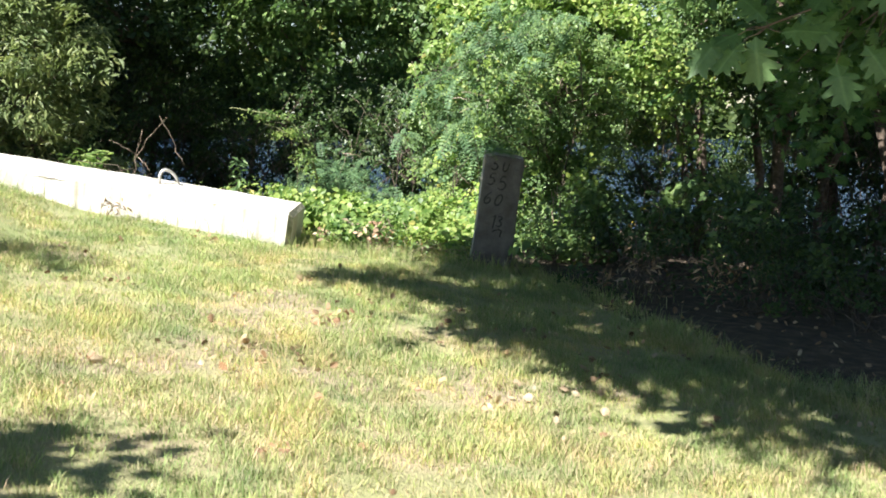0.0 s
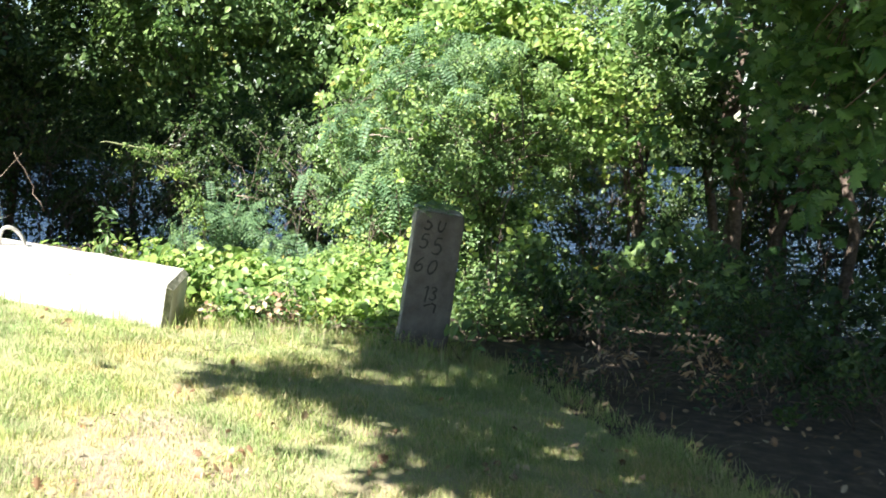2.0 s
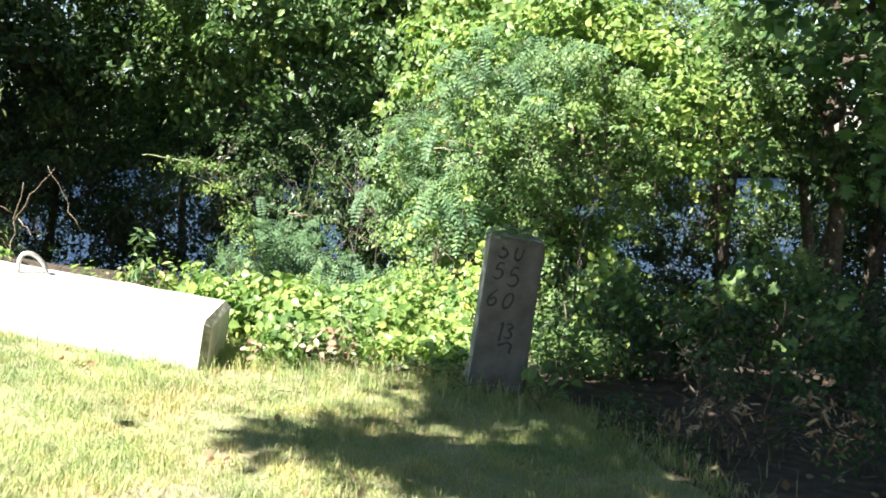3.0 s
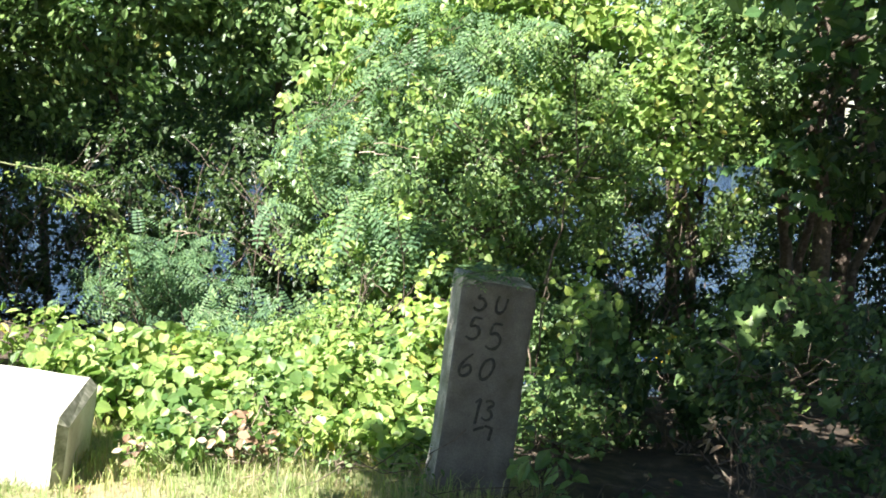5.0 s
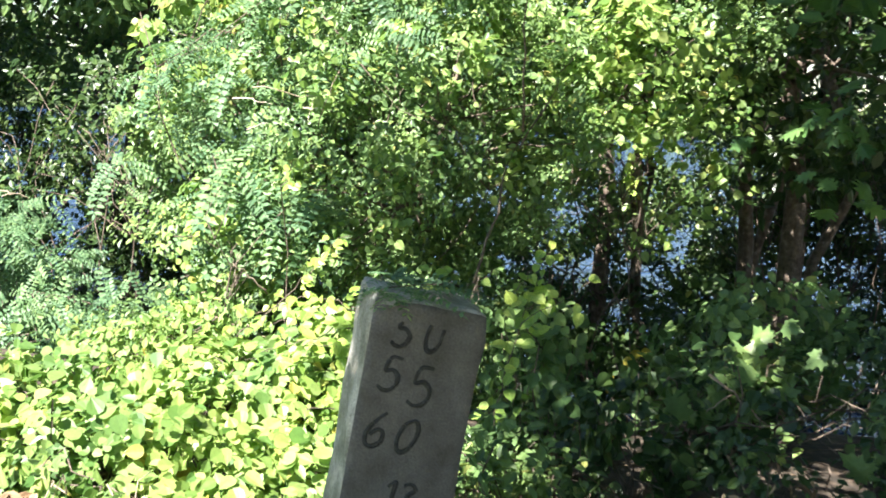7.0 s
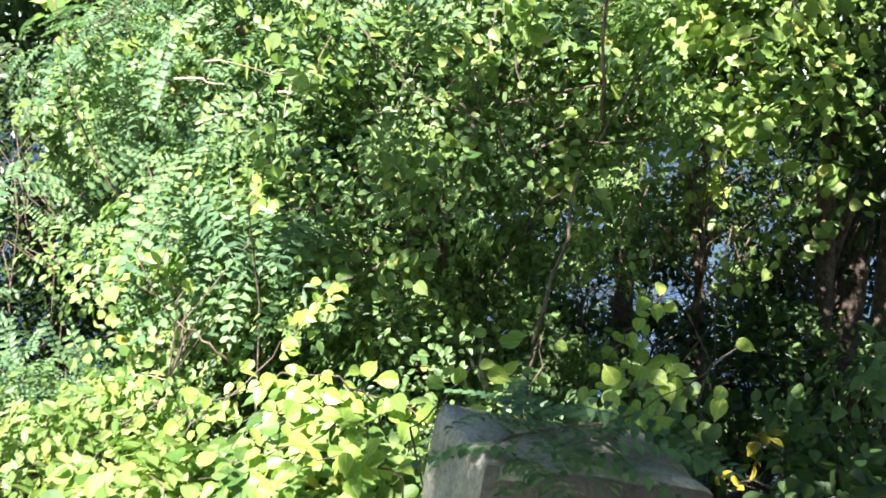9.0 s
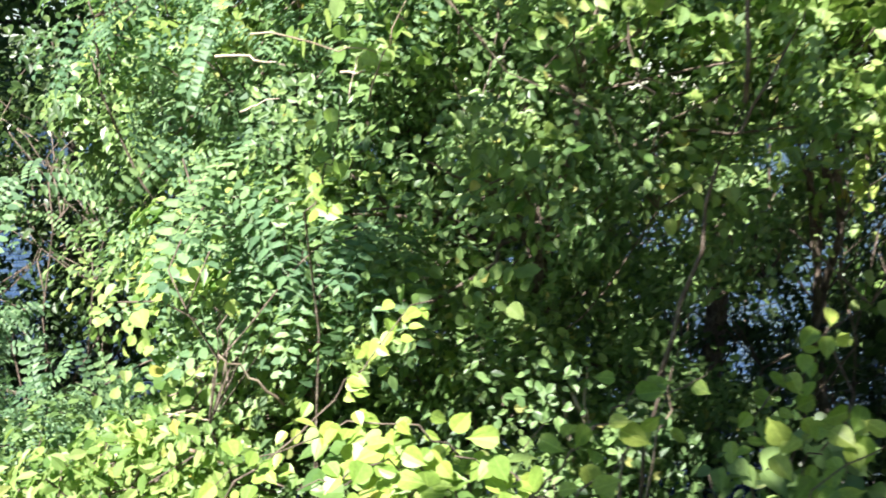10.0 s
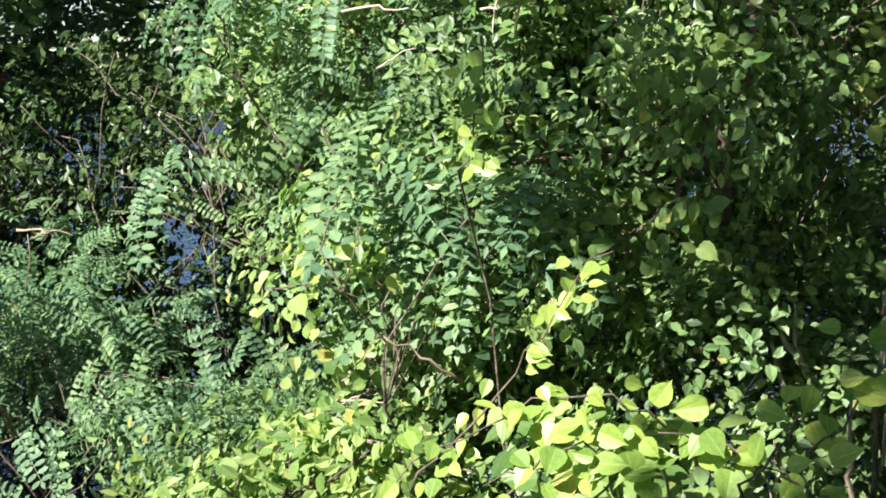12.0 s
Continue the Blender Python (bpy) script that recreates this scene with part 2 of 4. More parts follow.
def basis(nrm, droop, rng):
    """Leaf frames: normals, and lengths turned at random but hanging by droop."""
    n = nrm / (np.linalg.norm(nrm, axis=1, keepdims=True) + 1e-9)
    t = rng.normal(size=n.shape)
    t[:, 2] -= droop
    t -= n * np.sum(t * n, axis=1, keepdims=True)
    t /= np.linalg.norm(t, axis=1, keepdims=True) + 1e-9
    return np.stack([np.cross(t, n), t, n], axis=2)


def blade(w, fold=0.06, tip=-0.08):
    v = [(0, 0, 0), (w, 0.32, fold), (w * 0.86, 0.66, fold * 0.8), (0, 1, tip), (-w * 0.86, 0.66, fold * 0.8), (-w, 0.32, fold)]
    return np.array(v), [[0, 1, 2, 3], [0, 3, 4, 5]]


def disc(w, fold=0.18):
    """A rounded leaf with a short tip, folded along the midrib."""
    half = [(0.0, 0.0), (0.58, 0.04), (0.97, 0.26), (0.95, 0.5), (0.6, 0.78), (0.18, 0.94), (0.0, 1.12)]
    v = [(w * x, y, fold * w * x - 0.1 * y * y) for x, y in half] + [(-w * x, y, fold * w * x - 0.1 * y * y) for x, y in half[-2:0:-1]]
    return np.array(v), [list(range(7)), [0, 6, 7, 8, 9, 10, 11]]


OVAL, ROUND, NARROW, LOBED = blade(0.27), disc(0.44), blade(0.13), blade(0.33, 0.03)


def pinnate(pairs=7):
    """A compound leaf: leaflets in pairs along a drooping midrib."""
    v, f = [], []
    for i in range(pairs):
        y = 0.16 + 0.76 * i / (pairs - 1)
        z = -0.25 * y * y
        for s in (-1, 1):
            o, ln = len(v), 0.185 * (1 - 0.3 * abs(i / pairs - 0.4))
            v += [(0, y, z), (s * ln * 0.3, y - 0.03, z + 0.012), (s * ln * 0.75, y - 0.022, z), (s * ln, y + 0.02, z - 0.03), (s * ln * 0.75, y + 0.052, z), (s * ln * 0.3, y + 0.045, z + 0.012)]
            ring = list(range(o, o + 6))
            f.append(ring if s > 0 else ring[::-1])
    o = len(v)
    v += [(0, 0.92, -0.22), (0.035, 0.99, -0.25), (0, 1.07, -0.3), (-0.035, 0.99, -0.25)]
    f.append([o, o + 1, o + 2, o + 3])
    v += [(0.004, 0, 0), (0.003, 0.95, -0.226), (-0.003, 0.95, -0.226), (-0.004, 0, 0)]
    f.append([o + 4, o + 5, o + 6, o + 7])
    return np.array(v), f


def oak():
    """A lobed oak leaf with pointed teeth."""
    half = [(0.0, 0.0), (0.06, 0.08), (0.2, 0.12), (0.13, 0.22), (0.34, 0.3), (0.36, 0.4), (0.16, 0.4), (0.42, 0.56), (0.37, 0.63), (0.17, 0.6), (0.3, 0.8), (0.2, 0.82), (0.1, 0.8), (0.0, 1.0)]
    v = [(x, y, -0.3 * abs(x) ** 1.5 - 0.12 * y * y) for x, y in half] + [(-x, y, -0.3 * abs(x) ** 1.5 - 0.12 * y * y) for x, y in half[-2:0:-1]]
    v.append((0, 0.3, 0.03))
    m = len(v) - 1
    return np.array(v), [[m, i, (i + 1) % m] for i in range(m)]


def maple():
    """A broad five-pointed leaf."""
    half = [(0.0, 0.0), (0.16, -0.02), (0.3, -0.1), (0.3, 0.06), (0.5, 0.14), (0.4, 0.26), (0.52, 0.5), (0.34, 0.46), (0.22, 0.48), (0.24, 0.7), (0.13, 0.74), (0.0, 1.0)]
    v = [(x, y, -0.3 * abs(x) ** 1.5 - 0.12 * y * y) for x, y in half] + [(-x, y, -0.3 * abs(x) ** 1.5 - 0.12 * y * y) for x, y in half[-2:0:-1]]
    v.append((0, 0.3, 0.03))
    m = len(v) - 1
    return np.array(v), [[m, i, (i + 1) % m] for i in range(m)]


PINNATE, OAK, MAPLE = pinnate(), oak(), maple()


def leaf_mesh(name, pts, nrm, size, mat, shape=OVAL, droop=0.8, rng=RNG):
    tv, tf = shape
    n, k = len(pts), len(tv)
    m = basis(nrm, droop, rng)
    loc = tv[None] * np.asarray(size).reshape(-1, 1, 1)
    loc = loc * np.stack([rng.uniform(0.8, 1.15, n), np.ones(n), rng.uniform(0.2, 2.0, n)], 1)[:, None, :]
    v = np.einsum("nij,nkj->nki", m, loc) + pts[:, None, :]
    flat = np.concatenate([np.array(f) for f in tf])
    loops = (flat[None] + (np.arange(n) * k)[:, None]).ravel()
    return mesh_data(name, v.reshape(-1, 3), loops, np.tile([len(f) for f in tf], n), mat)


def tube_geo(pts, radii, sides=6):
    """A tapering tube along a line of points."""
    pts = np.asarray(pts, float)
    d = np.gradient(pts, axis=0)
    d /= np.linalg.norm(d, axis=1, keepdims=True) + 1e-9
    ref = np.where(np.abs(d[:, 2:3]) > 0.9, [[1.0, 0, 0]], [[0, 0, 1.0]])
    a = np.cross(d, ref)
    a /= np.linalg.norm(a, axis=1, keepdims=True) + 1e-9
    b2 = np.cross(d, a)
    ang = np.arange(sides) * 2 * math.pi / sides
    ring = np.cos(ang)[None, :, None] * a[:, None] + np.sin(ang)[None, :, None] * b2[:, None]
    v = (pts[:, None] + ring * np.asarray(radii)[:, None, None]).reshape(-1, 3)
    f = []
    for i in range(len(pts) - 1):
        for j in range(sides):
            p, q = i * sides + j, i * sides + (j + 1) % sides
            f.append([p, q, q + sides, p + sides])
    f.append(list(range(sides))[::-1])
    f.append([(len(pts) - 1) * sides + j for j in range(sides)])
    return v, f


def tubes_mesh(name, lines, mat):
    vs, loops, counts, o = [], [], [], 0
    for pts, radii, sides in lines:
        v, f = tube_geo(pts, radii, sides)
        vs.append(v)
        for q in f:
            loops += [i + o for i in q]
            counts.append(len(q))
        o += len(v)
    return mesh_data(name, np.concatenate(vs), loops, counts, mat, True)


def wander(a, b, n, amp, rng, sag=0.0):
    """A crooked line from a to b."""
    a, b = np.asarray(a, float), np.asarray(b, float)
    t = np.linspace(0, 1, n)[:, None]
    p = a + (b - a) * t
    j = rng.normal(size=(n, 3)) * amp
    j[0] = 0
    p = p + j * np.sin(np.pi * np.clip(t, 0, 0.85))
    p[:, 2:3] += sag * np.sin(np.pi * t)
    return p


# openings in the brush, down which the pond shows: from, to, radius at both ends
OPENINGS = [((1.9, 13.2, 1.06), (4.3, 21.0, 0.4), 0.12, 0.34), ((2.6, 13.4, 0.95), (6.0, 21.0, 0.15), 0.08, 0.2), ((2.2, 13.5, 1.36), (5.8, 21.0, 1.06), 0.08, 0.22),
            ((4.5, 13.5, -0.2), (7.4, 21.0, -1.3), 0.12, 0.28), ((1.32, 13.5, 0.98), (3.6, 19.2, 0.1), 0.06, 0.16), ((-0.34, 13.5, 1.02), (-1.0, 18.6, 0.3), 0.08, 0.14),
            ((-2.5, 14.0, 1.3), (-3.9, 21.0, 1.1), 0.08, 0.16), ((3.9, 15.0, 2.0), (5.5, 18.0, 2.2), 0.22, 0.3)]


def in_opening(q):
    hit = np.zeros(len(q), bool)
    for a, b, ra, rb in OPENINGS:
        a, d = np.array(a), np.array(b) - np.array(a)
        t = np.clip((q - a) @ d / (d @ d), 0, 1)
        hit |= np.linalg.norm(q - a - t[:, None] * d, axis=1) < ra + (rb - ra) * t
    return hit


def clumps(blobs, rng, spread, per, radius):
    """Clump centres in the shells of ellipsoids (centre, radii, number), and leaf places with outward normals round them."""
    cs, ps, ns = [], [], []
    for c, r, count in blobs:
        c, r = np.array(c, float), np.array(r, float)
        d = rng.normal(size=(count, 3))
        d /= np.linalg.norm(d, axis=1, keepdims=True)
        q = c + d * r * rng.uniform(spread, 1.06, (count, 1))
        q = q[q[:, 2] > ground_z(q[:, 0], q[:, 1]) + 0.08]
        q = q[~in_opening(q)]
        cs.append(q)
        m = len(q)
        e = rng.normal(size=(m, per, 3))
        e /= np.linalg.norm(e, axis=2, keepdims=True)
        rad = radius * rng.uniform(0.45, 1.45, (m, 1, 1))
        p = q[:, None] + e * rad * rng.uniform(0.15, 1, (m, per, 1)) ** 0.5 * np.array([1, 1, 0.75])
        tilt = rng.normal(size=(m, 1, 3)) * 0.5
        nn = e * 0.3 + ((q - c) / r)[:, None] * 0.35 + tilt + np.array([*SUN_FROM]) * 0.75 + rng.normal(size=e.shape) * 0.3
        ps.append(p.reshape(-1, 3))
        ns.append(nn.reshape(-1, 3))
    return np.concatenate(cs), np.concatenate(ps), np.concatenate(ns)


def plant(name, label, category, base, blobs, mat, shape, size, per=70, radius=0.22, spread=0.55, stems=3, stem_r=0.02, limbs=40,
          seed=1, droop=0.8, wood=bark, group="", extra=()):
    """A shrub or tree: crooked stems from the base, limbs to the leaf clumps, and the leaves."""
    rng = np.random.default_rng(seed)
    x0, y0 = base
    z0 = float(ground_z(x0, y0)) - 0.05
    root = thing(name, (x0, y0, z0))
    off = np.array([x0, y0, z0])
    cs, ps, ns = clumps(blobs, rng, spread, per, radius)
    lines, twigs, tops = [[] for _ in range(stems)], [[] for _ in range(stems)], []
    mid = np.mean([b[0] for b in blobs], axis=0)
    high = max(b[0][2] for b in blobs)
    for s in range(stems):
        foot = np.array([x0, y0, z0]) + np.array([*rng.normal(size=2) * (0.12 * (stems > 1)), 0])
        top = np.array([mid[0], mid[1], high]) + np.array([*rng.normal(size=2) * (0.35 * (stems > 1) + 0.1), rng.uniform(-0.3, 0.1)])
        ln = wander(foot, top, 9, 0.07, rng)
        lines[s].append((ln - off, np.linspace(stem_r, stem_r * 0.35, 9), 8))
        tops.append(ln)
    pick = rng.permutation(len(cs))[:limbs]
    for i in pick:
        s = rng.integers(len(tops))
        st = tops[s]
        j = int(np.argmin(np.linalg.norm(st - (cs[i] - [0, 0, 0.35]), axis=1)))
        ln = wander(st[j], cs[i], 6, 0.04, rng, 0.05)
        twigs[s].append((ln - off, np.linspace(stem_r * 0.4, 0.003, 6), 5))
    for ls, tw in zip(lines, twigs):
        st = part("trunk" if stems == 1 else "stem", tubes_mesh(name + "_wood", ls, wood), wood, root)
        for ln in tw:
            part("branch", tubes_mesh("branch", [ln], wood), wood, st)
    keep = ps[:, 2] > ground_z(ps[:, 0], ps[:, 1]) + 0.01
    ps, ns = ps[keep], ns[keep]
    sz = size * rng.uniform(0.4, 1.25, len(ps))
    tagged(part("crown" if stems == 1 else "foliage", leaf_mesh(name + "_leaves", ps - off, ns, sz, mat, shape, droop, rng), mat, root), kind="stuff")
    return tagged(root, label, category, group)


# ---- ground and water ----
# Turf edge; past x 1.3 drawn in so dark soil paints the oak's shade
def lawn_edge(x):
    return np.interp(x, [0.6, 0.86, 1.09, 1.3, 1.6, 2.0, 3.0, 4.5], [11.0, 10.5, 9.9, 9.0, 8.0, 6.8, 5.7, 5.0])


# worn patches in the turf: place and radius
WORN = [(-0.95, 7.1, 0.3), (-1.7, 6.85, 0.25), (-0.62, 7.0, 0.2), (-1.1, 6.15, 0.22), (-1.02, 7.7, 0.26), (-1.0, 6.7, 0.2), (0.8, 6.45, 0.24), (0.28, 6.15, 0.22), (-0.53, 5.85, 0.2), (-1.73, 5.45, 0.25), (-1.35, 5.6, 0.2), (-0.2, 8.25, 0.22), (0.15, 6.5, 0.2), (-2.4, 8.2, 0.25)]


def worn_at(x, y):
    k = np.zeros(np.shape(x))
    for px, py, r in WORN:
        k = np.maximum(k, np.exp(-(((x - px) / (1.3 * r)) ** 2 + ((y - py) / r) ** 2)))
    return k


def ground_sheet():
    xs = np.concatenate([[-3000, -600, -150, -60, -30, -16, -11], np.arange(-8, 8.01, 0.16), [11, 16, 30, 60, 150, 600, 3000]])
    ys = np.concatenate([[-3000, -600, -100, -40, -15, -6], np.arange(-3, 21.01, 0.16), [24, 30, 45, 80, 100, 108, 114, 120, 130, 200, 600, 3000]])
    gx, gy = np.meshgrid(xs, ys)
    v = np.stack([gx, gy, ground_z(gx, gy)], 2).reshape(-1, 3)
    nx, ny = len(xs), len(ys)
    i = (np.arange(ny - 1)[:, None] * nx + np.arange(nx - 1)[None]).ravel()
    f = np.stack([i, i + 1, i + 1 + nx, i + nx], 1)
    me = mesh_data("ground", v, f.ravel(), np.full(len(f), 4), soil, True)
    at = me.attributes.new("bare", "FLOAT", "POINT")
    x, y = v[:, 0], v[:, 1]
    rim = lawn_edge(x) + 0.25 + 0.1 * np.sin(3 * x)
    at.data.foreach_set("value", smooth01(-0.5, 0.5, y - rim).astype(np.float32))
    at = me.attributes.new("worn", "FLOAT", "POINT")
    at.data.foreach_set("value", worn_at(x, y).astype(np.float32))
    return tagged(new("ground", me), "dry yellowing turf sloping down beside a pond", "ground", kind="structure")


ground_sheet()
me = mesh_data("water", [(-400, 15, WATER_Z), (400, 15, WATER_Z), (400, 118, WATER_Z), (-400, 118, WATER_Z)], [0, 1, 2, 3], [4], water)
tagged(new("water", me), "still pond water reflecting the blue sky", "water", kind="structure")


def grass():
    rng = np.random.default_rng(3)
    n = 420000
    y = 3.2 + 8.3 * rng.random(n) ** 0.85
    x = rng.uniform(-1, 1, n) * (0.36 * y + 0.7) * np.where(rng.random(n) < 0.3, 1 + 0.9 * np.abs(rng.normal(size=n)), 1.0) - 0.1
    wide = rng.uniform([-7.5, -2.0], [7.5, 11.4], (190000, 2))
    x, y = np.concatenate([x, wide[:, 0]]), np.concatenate([y, wide[:, 1]])
    n = len(x)
    # tufts: thin and dense patches
    den = 0.6 + 0.4 * np.sin(2.7 * x + 1.9 * y) * np.sin(2.2 * y - 3.1 * x + 1) + 0.3 * np.sin(9 * x + 2 * np.sin(3 * y)) * np.sin(8 * y + 2 * x) + 0.25 * np.sin(23 * x + 3 * np.sin(5 * y)) * np.sin(19 * y)
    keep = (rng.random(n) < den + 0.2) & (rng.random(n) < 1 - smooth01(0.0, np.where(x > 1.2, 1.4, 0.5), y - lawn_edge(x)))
    keep &= rng.random(n) > 0.25 * worn_at(x, y)
    x, y, den = x[keep], y[keep], den[keep]
    n = len(x)
    z = ground_z(x, y)
    h = rng.uniform(0.014, 0.05, n) * (0.5 + 0.9 * np.clip(den, 0, 1.2)) * (1 + 0.6 * (rng.random(n) < 0.05)) * (1 + np.where(x < 0.3, 0.35, 0.6) * smooth01(-0.8, -0.15, y - lawn_edge(x)))
    ang = rng.uniform(0, 2 * math.pi, n)
    lean = rng.uniform(0.3, 1.7, n) * h
    side = np.stack([-np.sin(ang), np.cos(ang), np.zeros(n)], 1) * rng.uniform(0.001, 0.0024, n)[:, None]
    out = np.stack([np.cos(ang), np.sin(ang), np.zeros(n)], 1) * lean[:, None]
    p = np.stack([x, y, z - 0.004], 1)
    up = np.array([0, 0, 1.0])
    v = np.stack([p - side, p + side, p + out * 0.35 + up * (h * 0.62)[:, None] + side * 0.8, p + out * 0.35 + up * (h * 0.62)[:, None] - side * 0.8, p + out + up * h[:, None]], 1)
    base = (np.arange(n) * 5)[:, None]
    loops = (base + np.array([0, 1, 2, 3, 3, 2, 4])[None]).ravel()
    ob = new("grass", mesh_data("grass", v.reshape(-1, 3), loops, np.tile([4, 3], n), grass_blade))
    return tagged(ob, "short dry grass, half straw and half green", "grass", kind="stuff")


grass()


# ---- concrete beam ----
def frame_matrix(origin, u, w, n):
    return Matrix((( u[0], w[0], n[0], origin[0]), (u[1], w[1], n[1], origin[1]), (u[2], w[2], n[2], origin[2]), (0, 0, 0, 1)))


def beam():
    """A long chamfered block lying along the slope; local x along it, y across, z up."""
    u = Vector(BEAM_ALONG).normalized()
    w = Vector((-u.y, u.x, 0)).normalized() * -1
    w = (w + Vector((0, 0, 0.08))).normalized()
    n = w.cross(u).normalized()
    w = u.cross(n).normalized()
    m = frame_matrix(BEAM_CORNER, u, w, n)
    root = thing("concrete_beam")
    root.matrix_world = m
    L, W, H = BEAM_SIZE
    bm = bmesh.new()
    c = 0.02
    prof = [(0.0, -H), (0.0, -c), (c, 0.0), (W - c, 0.0), (W, -c), (W, -H)]
    xs = [0.0, 0.04] + [L * i / 40 for i in range(1, 40)] + [L]
    rng = random.Random(4)
    rings = []
    for i, x in enumerate(xs):
        e = 0.035 if i == 0 else 0.0
        rings.append([bm.verts.new((x, min(max(y, e), W - e) + rng.uniform(-0.004, 0.004), (min(z, -e) if z > -H else z) + rng.uniform(-0.004, 0.004))) for y, z in prof])
    for a, b2 in zip(rings, rings[1:]):
        for j in range(len(prof) - 1):
            bm.faces.new((a[j], a[j + 1], b2[j + 1], b2[j]))
    bm.faces.new(rings[0][::-1])
    bm.faces.new(rings[-1])
    bmesh.ops.recalc_face_normals(bm, faces=bm.faces)
    for f in bm.faces:
        f.material_index = 1 if 0.02 < max(v.co.x for v in f.verts) < 0.06 else 0
    block = part("block", bm, white, root)
    block.data.materials.append(mossy_white)
    for x0, x1, z in ((0.62, 0.7, -0.03), (1.0, 1.42, -0.04), (1.9, 2.2, -0.035)):
        ln = np.stack([np.linspace(x0, x1, 12), np.full(12, -0.001), z + 0.004 * np.sin(np.arange(12) * 1.7)], 1)
        part("crack", tubes_mesh("crack", [(ln, 0.0028 - 0.002 * np.abs(np.linspace(-1, 1, 12)), 5)], bark), bark, root, "dark hairline crack")
    # bent lifting loop set into the top
    pts = []
    for i in range(13):
        a = math.pi * i / 12
        pts.append((HOOK[0] + 0.085 * math.cos(a) + 0.035 * math.sin(a), HOOK[1] - 0.03 * math.cos(a), -0.03 + 0.15 * math.sin(a) ** 0.8 + 0.02 * math.cos(a)))
    part("lifting_loop", tubes_mesh("lifting_loop", [(pts, [0.014] * 13, 8)], iron), iron, root, "bent iron lifting loop")
    return tagged(root, "whitewashed concrete beam with an iron loop, lying in the grass", "concrete beam")


BEAM_CORNER, BEAM_ALONG, BEAM_SIZE, HOOK = (-1.24, 10.19, 0.58), (-1.0, 0.05, 0.16), (5.0, 0.62, 0.5), (1.16, 0.42)
beam()


# ---- milestone ----
STONE_AT, STONE_LEAN, STONE_YAW, STONE_SIZE = (0.394, 10.66), 7.5, 0.0, (0.345, 0.25, 0.97)


STROKES = {
    "5": [(0.52, 1.0), (0.2, 0.96), (0.12, 0.58), (0.34, 0.62), (0.52, 0.48), (0.54, 0.25), (0.4, 0.04), (0.2, 0.0), (0.02, 0.08)],
    "worn 5": [(0.2, 0.8), (0.16, 0.6), (0.36, 0.6), (0.54, 0.42), (0.5, 0.18), (0.34, 0.02), (0.14, 0.02), (0.0, 0.12)],
    "0": [(0.36, 1.0), (0.14, 0.8), (0.05, 0.4), (0.14, 0.06), (0.34, 0.02), (0.52, 0.3), (0.56, 0.75), (0.4, 0.99), (0.28, 0.95)],
    "worn 0": [(0.12, 0.85), (0.06, 0.45), (0.14, 0.08), (0.34, 0.02), (0.52, 0.3), (0.56, 0.8)],
    "6": [(0.42, 1.02), (0.22, 0.75), (0.06, 0.36), (0.12, 0.06), (0.32, 0.0), (0.52, 0.2), (0.5, 0.46), (0.34, 0.5), (0.16, 0.3)],
    "1": [(0.1, 0.82), (0.3, 1.0), (0.29, 0.6), (0.28, 0.2), (0.26, -0.12), (0.24, 0.02)],
    "3": [(0.04, 0.9), (0.28, 1.0), (0.46, 0.84), (0.24, 0.56), (0.46, 0.42), (0.5, 0.15), (0.3, -0.02), (0.02, 0.06)],
}


